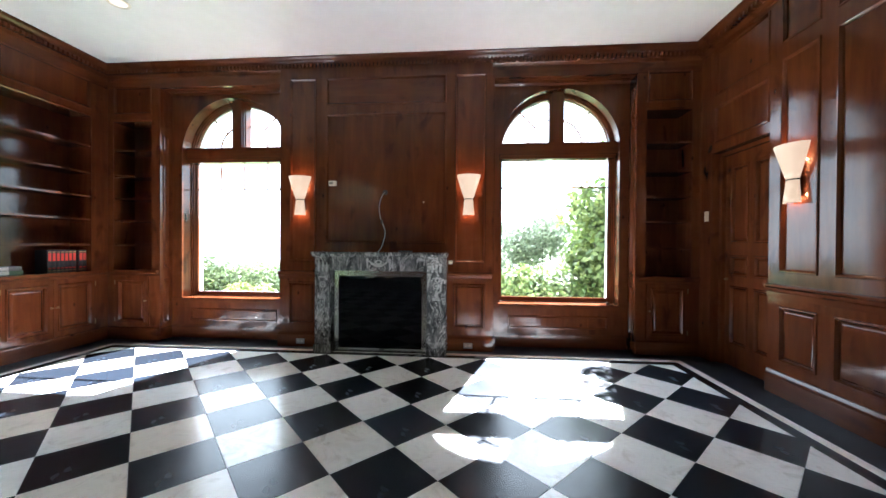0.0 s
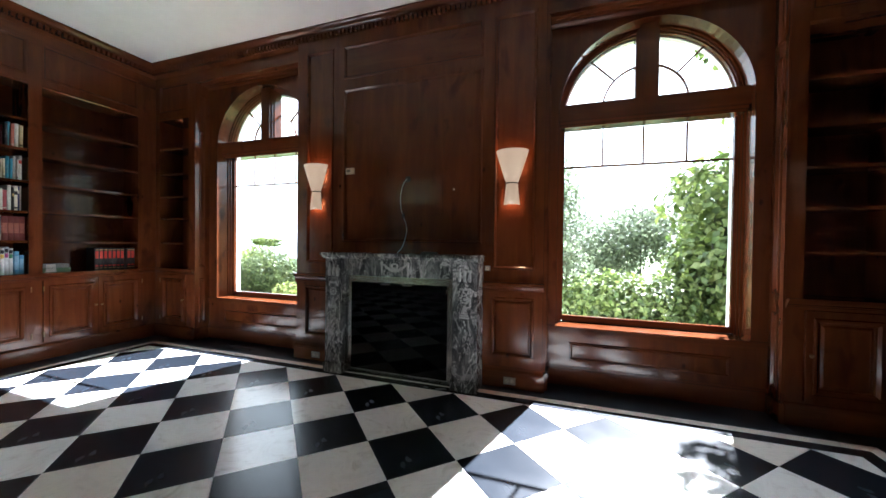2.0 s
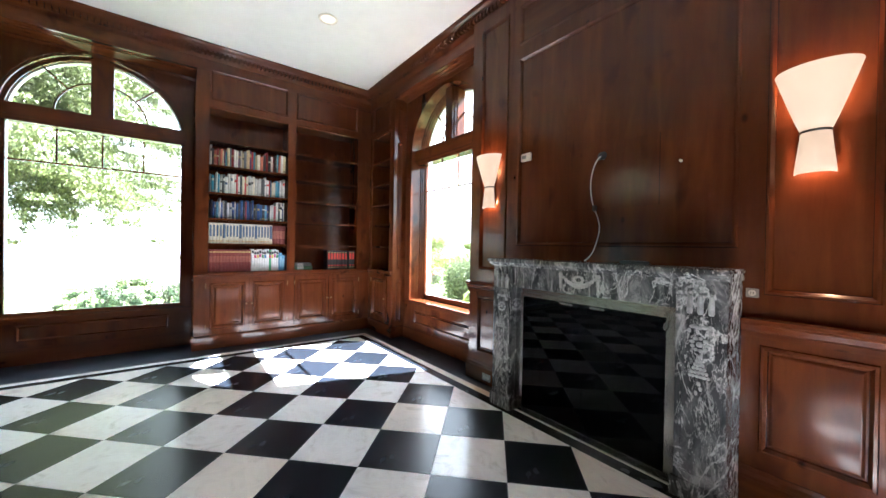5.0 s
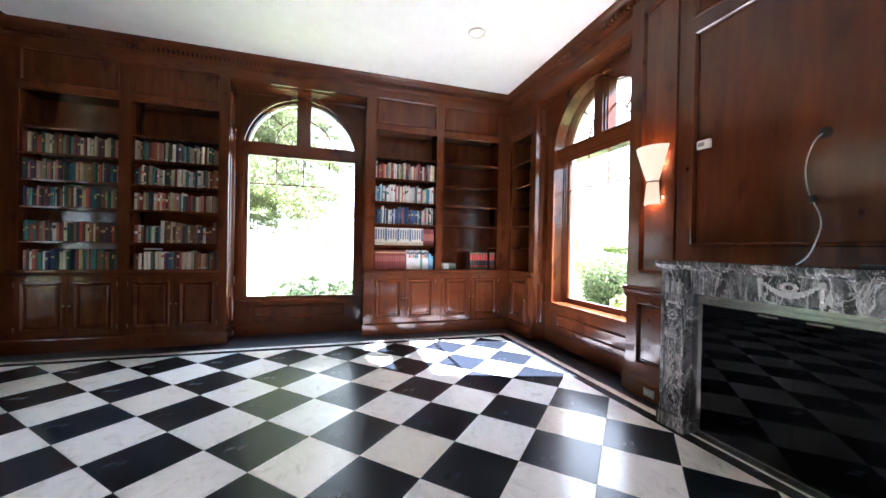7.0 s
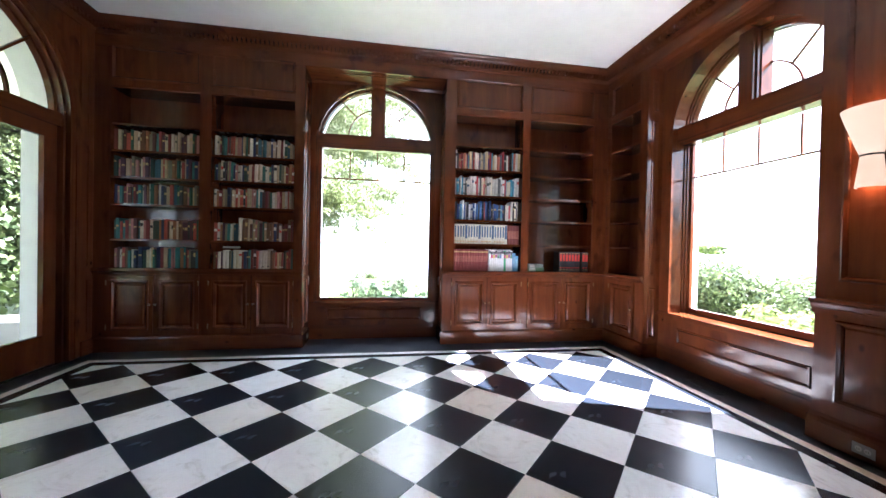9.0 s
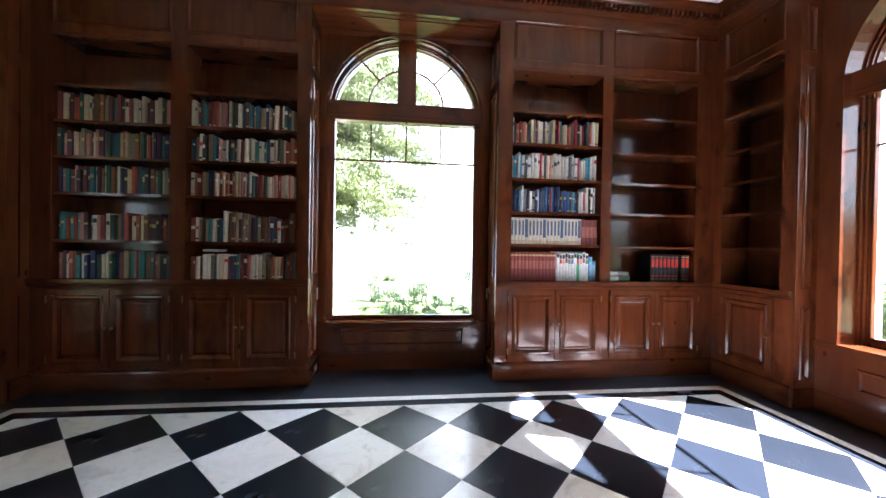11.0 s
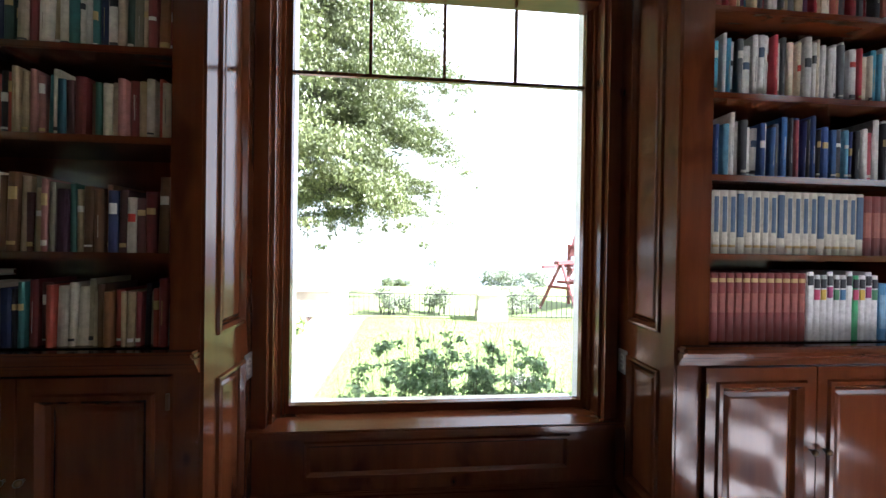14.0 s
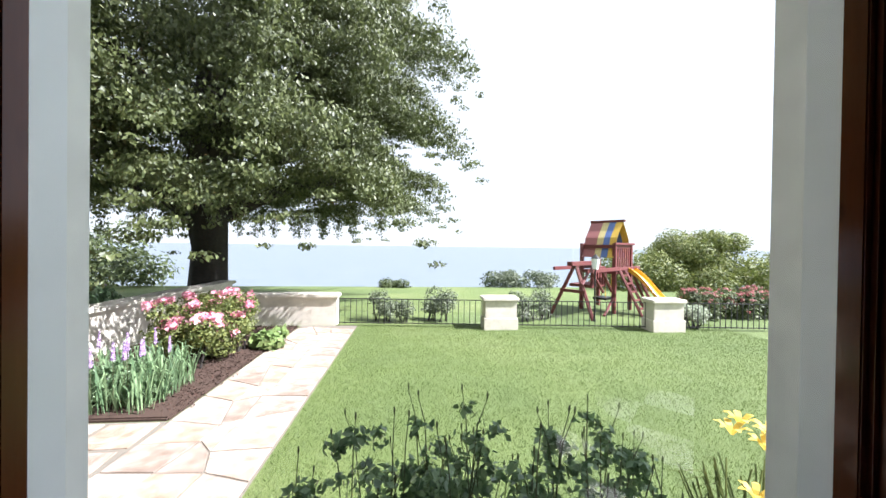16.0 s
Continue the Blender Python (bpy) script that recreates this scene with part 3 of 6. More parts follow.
    add_box(bm, F, c - hw, c + hw, gd + 0.016, gd + 0.06, zb - 0.08, zb - 0.02)
    part("outer_frame", bm, WHITE_VINYL, win, "white clad outer frame")
    boxed("outer_sill", F, [(c - ar, c + ar, gd + 0.06, gd + 0.26, zb - 0.13, zb - 0.085)], STONE_WALL, win, 0.006)
    return win


def recess(F, c, size, lo, hi):
    """The panelled niche before a window: cheeks, soffit, apron, stool."""
    RECESS, gd, hw, zb, zm, zt, zf, ar, az, stool = size
    rec = thing("window_recess", F(c, RECESS, 0), "varnished knotty pine panelled window recess with a raised-panel apron", "wall panelling", "window recesses", "structure")
    # back plate with the arched opening and the apron under it
    arch_wall("back_panel", F, lo, hi, 0.0, 3.60, RECESS, gd + 0.005, [(c, ar, stool - 0.006, az)], WOOD_V, rec)
    panel(F, c - 0.66, c + 0.66, 0.25, 0.43, rec, RECESS - 0.004, 0.010, False, F.along)
    boxed("baseboard", F, [(lo, hi, RECESS - 0.028, RECESS, 0.0, 0.165)], F.along, rec, 0.004)
    boxed("base_cap", F, [(lo, hi, RECESS - 0.018, RECESS, 0.165, 0.188)], F.along, rec, 0.006)
    boxed("stool", F, [(lo + 0.005, hi - 0.005, RECESS - (0.075 if RECESS > 0.3 else 0.035), gd + 0.01, stool - 0.03, stool)], F.along, rec, 0.008, "sunlit wooden window stool")
    boxed("stool_moulding", F, [(lo + 0.02, hi - 0.02, RECESS - 0.04, RECESS, stool - 0.06, stool - 0.029)], F.along, rec, 0.008)
    sweep("spandrel_moulding", F, [(RECESS, 3.535), (RECESS - 0.02, 3.54), (RECESS - 0.04, 3.56), (RECESS, 3.56)], lo, hi, F.along, rec)
    # soffit with its moulding
    boxed("soffit", F, [(lo, hi, 0.045, RECESS, 3.56, 3.60)], DULL_X if F.axis == "x" else DULL_Y, rec, 0.002)
    boxed("soffit_bead", F, [(lo + 0.06, hi - 0.06, 0.10, 0.115, 3.552, 3.565), (lo + 0.06, hi - 0.06, RECESS - 0.06, RECESS - 0.045, 3.552, 3.565)], F.along, rec, 0.003)
    # the two cheeks
    for sg in (-1, 1):
        at = hi if sg > 0 else lo
        cheek = Cheek(F, at, -sg)
        boxed("cheek", F, [(min(at, at + sg * 0.03), max(at, at + sg * 0.03), 0.002, RECESS, 0.0, 3.58)], WOOD_V, rec, 0.002)
        e = 0.085 if RECESS > 0.3 else 0.058
        lattice("cheek_frame", cheek, 0.003, RECESS, 0.0, 3.56, [(e, RECESS - e, 0.24, 0.86), (e, RECESS - e, 1.02, 2.92), (e, RECESS - e, 3.03, 3.42)], rec, -0.012, 0.002)
        for z0, z1 in ((0.24, 0.86), (1.02, 2.92), (3.03, 3.42)):
            panel(cheek, e, RECESS - e, z0, z1, rec, -0.012, 0.008)
        boxed("cheek_base", cheek, [(-0.025, RECESS - 0.02, -0.035, 0.0, 0.0, 0.165)], F.along, rec, 0.004)


class Cheek:
    """The side of a recess: s runs outwards, d into the cheek."""
    def __init__(self, F, s, inward):
        self.F, self.s, self.inward = F, s, inward
        self.along = WOOD_Y if F.axis == "x" else WOOD_X

    def __call__(self, s, d, z):
        return self.F(self.s - self.inward * d, s, z)


# ---- bookcases ----
def knob(F, s, z, parent, d=-0.022):
    bm = bmesh.new()
    rows = []
    for dd, r in ((0.0, 0.005), (-0.012, 0.005), (-0.014, 0.011), (-0.022, 0.014), (-0.029, 0.010), (-0.031, 0.0015)):
        rows.append([bm.verts.new(F(s + r * math.cos(k * math.pi / 5), d + dd, z + r * math.sin(k * math.pi / 5))) for k in range(10)])
    for p, q in zip(rows, rows[1:]):
        for i in range(10):
            bm.faces.new((p[i], p[(i + 1) % 10], q[(i + 1) % 10], q[i]))
    bm.faces.new(rows[-1])
    return part("knob", bm, BRASS, parent, "dark brass knob", smooth=True)


def cabinet_door(F, s0, s1, z0, z1, parent, knob_at):
    e = 0.046
    door = lattice("door", F, s0 + 0.002, s1 - 0.002, z0 + 0.002, z1 - 0.002, [(s0 + e, s1 - e, z0 + e + 0.01, z1 - e - 0.01)], parent, -0.020, 0.004)
    panel(F, s0 + e, s1 - e, z0 + e + 0.01, z1 - e - 0.01, door, -0.020, 0.016, True, None, "panel", 1.35)
    if knob_at:
        knob(F, s1 - 0.03 if knob_at > 0 else s0 + 0.03, z0 + 0.36, door)
        hs = s0 + 0.004 if knob_at > 0 else s1 - 0.004
        for hz in (z0 + 0.09, z1 - 0.09):
            boxed("hinge", F, [(hs - 0.006, hs + 0.006, -0.027, -0.018, hz - 0.03, hz + 0.03)], BRASS, door, 0.002, "small brass hinge")
    return door


def bookcase(F, s0, s1, bays, label, group, doors, top=3.10, panels=True, cab_open=True):
    case = thing("bookcase", F((s0 + s1) / 2, 0.15, 0), label, "bookcase", group)
    holes, upper = [], []
    for b0, b1, shelves in bays:
        holes.append((b0, b1, 0.993, top))
        upper.append((b0, b1, 3.20, 3.60))
    lows = [(d[0], d[1], 0.2, 0.905) for d in doors]
    lattice("face_frame", F, s0, s1, 0.16, 3.74, holes + upper + lows, case, 0.0, 0.03)
    for u in upper:
        panel(F, *u, case, 0.0, 0.014, False)
    for e in (s0, s1 - 0.02):
        boxed("side_board", F, [(e, e + 0.02, 0.03, 0.34, 0.0, 3.74)], WOOD_V, case, 0)
    boxed("back_board", F, [(s0, s1, 0.325, 0.345, 0.0, 3.74)], WOOD_V, case, 0)
    for i in range(len(bays) - 1):
        boxed("divider", F, [(bays[i][1] + 0.021, bays[i + 1][0] - 0.021, 0.03, 0.325, 0.95, 3.2)], WOOD_V, case, 0)
    for i, (b0, b1, shelves) in enumerate(bays):
        for e in (b0 - 0.02, b1):
            boxed("bay_side", F, [(e, e + 0.02, 0.028, 0.325, 0.99, 3.2)], WOOD_V, case, 0)
        boxed("bay_top", F, [(b0, b1, 0.028, 0.325, top, top + 0.02)], F.along, case, 0)
        for z in shelves:
            boxed("shelf", F, [(b0 + 0.001, b1 - 0.001, 0.012, 0.322, z - 0.026, z)], F.along, case, 0.004)
        sweep("bay_moulding", F, [(-0.004, top - 0.002), (-0.012, top + 0.012), (-0.006, top + 0.026), (0.002, top + 0.028), (0.002, top - 0.002)], b0, b1, F.along, case)
    boxed("counter", F, [(s0, s1, -0.042, 0.325, 0.966, 0.993)], F.along, case, 0.008)
    sweep("counter_moulding", F, [(0.0, 0.912), (-0.012, 0.914), (-0.013, 0.930), (-0.021, 0.934), (-0.022, 0.944), (-0.032, 0.950), (-0.034, 0.966), (0.0, 0.966)], s0, s1, F.along, case)
    boxed("plinth", F, [(s0, s1, -0.024, 0.05, 0.0, 0.155)], F.along, case, 0.004)
    sweep("plinth_moulding", F, [(0.0, 0.15), (-0.022, 0.15), (-0.018, 0.166), (-0.008, 0.176), (0.0, 0.178)], s0, s1, F.along, case)
    for d0, d1, kn in doors:
        cabinet_door(F, d0, d1, 0.2, 0.905, case, kn)
    return case


SHELVES_S = (1.337, 1.753, 2.072, 2.385, 2.695)
SHELVES_N = (1.366, 1.693, 2.032, 2.387, 2.716)
SHELVES_E = (1.361, 1.705, 2.021, 2.342, 2.708)


def bookcases():
    bookcase(WEST, 3.495, 5.87, [(3.63, 4.58, SHELVES_N), (4.69, 5.65, SHELVES_E)], "varnished pine built-in bookcase, one bay full of books, one nearly empty", "built-in bookcases",
             [(3.603, 4.098, 1), (4.100, 4.596, -1), (4.688, 5.190, 1), (5.192, 5.69, -1)])
    bookcase(WEST, -0.65, 1.665, [(-0.477, 0.471, SHELVES_S), (0.60, 1.56, SHELVES_S)], "varnished pine built-in bookcase with two full bays of books", "built-in bookcases",
             [(-0.50, -0.002, 1), (0.0, 0.49, -1), (0.59, 1.083, 1), (1.085, 1.575, -1)])
    bookcase(NORTH, -0.49, 0.298, [(-0.40, 0.185, SHELVES_E)], "narrow varnished pine corner bookcase with empty shelves", "built-in bookcases", [(-0.36, 0.15, 1)])
    bookcase(NORTH, 6.802, 7.56, [(6.91, 7.46, SHELVES_E)], "narrow varnished pine corner bookcase with empty shelves", "built-in bookcases", [(6.92, 7.42, -1)])


# ---- chimney breast ----
B0, B1 = 2.12, 4.968


def breast():
    br = thing("chimney_breast", (3.54, 6.0, 0), "knotty pine panelled chimney breast with chair rail and tall panels", "wall panelling", kind="structure")
    boxed("core", BREAST, [(B0 + 0.02, B1 - 0.02, 0.03, 0.47, 0.0, 3.75)], WOOD_V, br, 0)
    tall = [(2.255, 2.627, 1.145, 3.60), (4.487, 4.888, 1.145, 3.60)]
    centre = [(2.755, 4.372, 1.395, 3.12), (2.755, 4.372, 3.23, 3.60)]
    low = [(2.24, 2.605, 0.295, 0.872), (4.477, 4.888, 0.295, 0.872)]
    lattice("face_frame", BREAST, B0, B1, 0.0, 3.75, tall + centre + low, br, 0.0, 0.42)
    for p in tall:
        panel(BREAST, *p, br, 0.0, 0.012, False)
    for p in centre:
        panel(BREAST, *p, br, 0.0, 0.014, False, WOOD_V if p[3] < 3.2 else WOOD_X)
    for p in low:
        panel(BREAST, *p, br, 0.0, 0.014, True)
    rail = [(0.0, 0.908), (-0.012, 0.910), (-0.014, 0.943), (-0.024, 0.953), (-0.028, 0.978), (-0.046, 0.993), (-0.048, 1.013), (0.0, 1.02)]
    for s0, s1 in ((B0 - 0.01, 2.73), (4.40, B1 + 0.01)):
        sweep("chair_rail", BREAST, rail, s0, s1, WOOD_X, br)
        boxed("baseboard", BREAST, [(s0, s1, -0.026, 0.0, 0.0, 0.145)], WOOD_X, br, 0.004)
        sweep("base_moulding", BREAST, [(0.0, 0.14), (-0.024, 0.142), (-0.020, 0.160), (-0.010, 0.178), (-0.006, 0.20), (0.0, 0.20)], s0, s1, WOOD_X, br)
    for s in (B0, B1):
        sg = 1 if s == B1 else -1
        boxed("return_base", BREAST, [(min(s, s + sg * 0.026), max(s, s + sg * 0.026), -0.02, 0.42, 0.0, 0.165)], WOOD_Y, br, 0.004)
    return br


def header():
    """The band of wood that runs over cases, recesses and breast under the crown."""
    for side, s0, s1 in ((NORTH, -0.49, 7.56), (WEST, -0.65, 5.87)):
        tagged(boxed("trim", side, [(s0, s1, -0.004, 0.046, 3.565, 3.72)], side.along, None, 0.003), "varnished wooden frieze board under the crown moulding", "trim", kind="structure")


# ---- light and finishing the shell ----
lay_floor()
shell()
crown()
header()
for i, (F, c, size, lo, hi) in enumerate(WINDOWS):
    window(F, c, size, "tall arched wooden window with fan light and clear panes", i + 1)
    recess(F, c, size, lo, hi)
bookcases()
breast()


# ---- fireplace ----
def turned(bm, F, s, d, rows, k=12, half=False):
    """Rows of (z, radius) turned about an upright axis."""
    rings = []
    for z, r in rows:
        rings.append([bm.verts.new(F(s + r * math.cos(2 * math.pi * i / k), d + r * math.sin(2 * math.pi * i / k), z)) for i in range(k)])
    for p, q in zip(rings, rings[1:]):
        for i in range(k):
            bm.faces.new((p[i], p[(i + 1) % k], q[(i + 1) % k], q[i]))
    bm.faces.new(rings[0])
    bm.faces.new(rings[-1])


def blob(bm, F, s, d, z, rs, rd, rz, seg=8):
    rings = []
    for j in range(1, 5):
        a = math.pi * j / 5
        rings.append([bm.verts.new(F(s + rs * math.sin(a) * math.cos(2 * math.pi * i / seg), d + rd * math.sin(a) * math.sin(2 * math.pi * i / seg), z + rz * math.cos(a))) for i in range(seg)])
    for p, q in zip(rings, rings[1:]):
        for i in range(seg):
            bm.faces.new((p[i], p[(i + 1) % seg], q[(i + 1) % seg], q[i]))
    bm.faces.new(rings[0])
    bm.faces.new(rings[-1])


FLUTED = plain("pale_fluted_marble", (0.34, 0.34, 0.33), 0.4, 0, 0.35, 25)
CARVED = plain("pale_carved_drop", (0.30, 0.30, 0.29), 0.45, 0, 0.35, 22)


def fireplace():
    fp = thing("fireplace", (3.55, 5.7, 0), "grey and white veined marble fireplace with black glass doors", "fireplace")
    N = NORTH
    boxed("mantel_shelf", N, [(2.685, 4.412, -0.382, 0.0, 1.250, 1.278)], GREY_MARBLE, fp, 0.008)
    sweep("shelf_moulding", N, [(0.0, 1.215), (-0.325, 1.215), (-0.335, 1.226), (-0.355, 1.235), (-0.366, 1.250), (0.0, 1.250)], 2.700, 4.405, GREY_MARBLE, fp)
    boxed("frieze", N, [(2.94, 4.16, -0.30, 0.0, 1.045, 1.216)], GREY_MARBLE, fp, 0.003)
    for s0, s1 in ((2.96, 3.30), (3.80, 4.14)):
        lattice("frieze_panel", N, s0, s1, 1.065, 1.21, [(s0 + 0.018, s1 - 0.018, 1.083, 1.192)], fp, -0.306, -0.30, GREY_MARBLE)
    boxed("tablet", N, [(3.33, 3.77, -0.318, -0.30, 1.06, 1.215)], GREY_MARBLE, fp, 0.004)
    bm = bmesh.new()
    for i in range(15):
        u = i / 14
        s = 3.41 + 0.28 * u
        z = 1.185 - 0.075 * (1 - (2 * u - 1) ** 2)
        r = 0.011 + 0.014 * (1 - abs(2 * u - 1))
        blob(bm, N, s, -0.322, z, 0.014, 0.012, r)
    for s in (3.405, 3.695):
        blob(bm, N, s, -0.322, 1.185, 0.018, 0.012, 0.018)
        for k in range(5):
            blob(bm, N, s, -0.322, 1.165 - 0.018 * k, 0.013 - 0.0016 * k, 0.009, 0.012)
    for i in range(9):
        a = 2 * math.pi * i / 9
        blob(bm, N, 3.55 + 0.035 * math.cos(a), -0.325, 1.155 + 0.022 * math.sin(a), 0.013, 0.010, 0.011)
    part("swag_carving", bm, plain("pale_carved_marble", (0.42, 0.41, 0.39), 0.45, 0, 0.3, 20), fp, "pale carved garland")["kind"] = "stuff"
    for s0, s1 in ((2.727, 2.94), (4.16, 4.397)):
        sm = (s0 + s1) / 2
        boxed("leg", N, [(s0, s1, -0.325, 0.0, 0.10, 1.216)], GREY_MARBLE, fp, 0.004)
        boxed("leg_foot", N, [(s0 - 0.012, s1 + 0.006, -0.345, 0.0, 0.0, 0.105)], GREY_MARBLE, fp, 0.004)
        lattice("leg_border", N, s0 + 0.012, s1 - 0.012, 0.13, 1.0, [(s0 + 0.035, s1 - 0.035, 0.155, 0.975)], fp, -0.332, -0.325, GREY_MARBLE)
        boxed("leg_band", N, [(s0 - 0.003, s1 + 0.003, -0.334, -0.32, 1.0, 1.02)], GREY_MARBLE, fp, 0.003)
        for k in (-1, 0, 1):
            bm = bmesh.new()
            turned(bm, N, sm + 0.050 * k, -0.327, [(1.03, 0.011), (1.042, 0.015), (1.09, 0.014), (1.125, 0.011), (1.138, 0.006)], 10)
            flute = part("baluster", bm, FLUTED, fp, smooth=True)
            bm = bmesh.new()
            turned(bm, N, sm + 0.050 * k, -0.327, [(1.139, 0.007), (1.148, 0.013), (1.160, 0.013), (1.167, 0.007), (1.174, 0.012), (1.186, 0.010), (1.197, 0.003)], 10)
            part("finial", bm, GREY_MARBLE, flute, "dark turned finial", smooth=True)
        bm = bmesh.new()
        for sg in (-1, 1):
            blob(bm, N, sm + sg * 0.026, -0.331, 0.962, 0.024, 0.007, 0.012)
            blob(bm, N, sm + sg * 0.048, -0.331, 0.938, 0.009, 0.006, 0.016)
        blob(bm, N, sm, -0.332, 0.958, 0.010, 0.009, 0.012)
        for i in range(9):
            a = 2 * math.pi * i / 9
            blob(bm, N, sm + 0.034 * math.cos(a), -0.331, 0.868 + 0.034 * math.sin(a), 0.011, 0.007, 0.011)
        blob(bm, N, sm, -0.332, 0.868, 0.017, 0.009, 0.017)
        for k in range(6):
            for i in range(k + 1):
                blob(bm, N, sm + 0.017 * (i - k / 2), -0.331, 0.800 - 0.021 * k, 0.009, 0.006, 0.011)
        for k in range(4):
            blob(bm, N, sm + 0.012 * math.sin(2.4 * k), -0.331, 0.655 - 0.026 * k, 0.010 - 0.001 * k, 0.006, 0.014)
        part("drop_carving", bm, CARVED, fp, "carved ribbon, rosette and bell drop")["kind"] = "stuff"
    # steel surround, firebox, glass doors
    lattice("steel_frame", N, 2.94, 4.16, 0.0, 1.045, [(3.015, 4.09, 0.055, 0.975)], fp, -0.262, -0.10, STEEL)
    boxed("firebox", N, [(2.95, 4.15, -0.09, 0.30, 0.0, 1.04)], SOOT, fp, 0)
    boxed("hood_strip", N, [(3.0, 4.10, -0.285, -0.262, 0.985, 1.012)], STEEL, fp, 0.004)
    for s0, s1, sg in ((3.017, 3.552, 1), (3.554, 4.088, -1)):
        door = lattice("glass_door", N, s0, s1, 0.058, 0.972, [(s0 + 0.004, s1 - 0.004, 0.064, 0.966)], fp, -0.268, -0.25, FIRE_GLASS)
        boxed("pane", N, [(s0 + 0.002, s1 - 0.002, -0.2675, -0.254, 0.062, 0.968)], FIRE_GLASS, door, 0, "black reflective glass")
        hs = s1 - 0.12 if sg > 0 else s0 + 0.12
        boxed("handle", N, [(hs - 0.055, hs + 0.055, -0.296, -0.284, 0.958, 0.972), (hs - 0.05, hs - 0.04, -0.286, -0.266, 0.960, 0.970), (hs + 0.04, hs + 0.05, -0.286, -0.266, 0.960, 0.970)], STEEL, door, 0.002)
        he = s0 - 0.002 if sg > 0 else s1 + 0.002
        boxed("hinge", N, [(he - 0.010, he + 0.010, -0.278, -0.262, 0.90, 0.945)], STEEL, door, 0.002)


# ---- lamps and small fixtures ----
def sconce(F, s, label):
    sc = thing("wall_sconce", F(s, 0, 2.0), label, "wall lamp", "wall sconces")
    k = 20
    low = -0.02

    def half_cone(name, rows, mat, lab=""):
        bm = bmesh.new()
        rings = []
        for z, r, dep in rows:
            rings.append([bm.verts.new(F(s + r * math.cos(math.pi * i / k), -0.012 - dep * math.sin(math.pi * i / k), z + low)) for i in range(k + 1)])
        for p, q in zip(rings, rings[1:]):
            for i in range(k):
                bm.faces.new((p[i], p[i + 1], q[i + 1], q[i]))
        ob = part(name, bm, mat, sc, lab, smooth=True)
        mod = ob.modifiers.new("thick", "SOLIDIFY")
        mod.thickness = 0.006
        return ob
    half_cone("upper_shade", [(1.995, 0.056, 0.050), (2.06, 0.080, 0.068), (2.145, 0.108, 0.09), (2.235, 0.136, 0.112), (2.293, 0.153, 0.125), (2.299, 0.153, 0.125)], SHADE, "glowing cream shade")
    half_cone("lower_shade", [(1.785, 0.076, 0.068), (1.83, 0.072, 0.064), (1.90, 0.064, 0.058), (1.988, 0.055, 0.050)], SHADE, "glowing cream shade")
    half_cone("collar", [(1.986, 0.058, 0.053), (1.997, 0.058, 0.053)], BLACK)
    for z, watts in ((2.17, 0.42), (1.86, 0.26)):
        lamp = bpy.data.lights.new("sconce_bulb", "POINT")
        lamp.energy, lamp.color, lamp.shadow_soft_size = watts, (1.0, 0.50, 0.22), 0.015
        bulb = new("sconce_bulb", lamp)
        bulb.location = F(s, -0.045, z + low) - sc.location
        bulb.parent = sc
    boxed("back_plate", F, [(s - 0.05, s + 0.05, -0.012, 0.006, 1.82, 2.18)], BRASS, sc, 0.003)
    return sc


def cover_plate(F, s, z, w, h, d, mat, label, category="socket", slots=2, wide=False):
    pl = thing("outlet" if category == "socket" else "switch_plate", F(s, d, z), label, category, "electrical plates")
    boxed("plate", F, [(s - w / 2, s + w / 2, d - 0.006, d, z - h / 2, z + h / 2)], mat, pl, 0.002)
    for k in range(slots):
        off = (k - (slots - 1) / 2) * 0.045
        cs, cz = (s + off, z) if wide else (s, z + off)
        bm = bmesh.new()
        ring = [(cs + 0.017 * math.cos(a) * 1.0, cz + 0.017 * math.sin(a)) for a in [2 * math.pi * i / 14 for i in range(14)]]
        f0 = [bm.verts.new(F(x, d - 0.005, y)) for x, y in ring]
        f1 = [bm.verts.new(F(x, d - 0.009, y)) for x, y in ring]
        bm.faces.new(f1)
        for i in range(14):
            bm.faces.new((f0[i], f0[(i + 1) % 14], f1[(i + 1) % 14], f1[i]))
        rec = part("receptacle" if category == "socket" else "rocker", bm, IVORY if category != "socket" else plain("dull_ivory_socket", (0.46, 0.43, 0.38), 0.4), pl)
        boxed("slot", F, [(cs - 0.007, cs - 0.004, d - 0.0098, d - 0.008, cz - 0.006, cz + 0.006), (cs + 0.004, cs + 0.007, d - 0.0098, d - 0.008, cz - 0.006, cz + 0.006)], BLACK, rec, 0)
    return pl


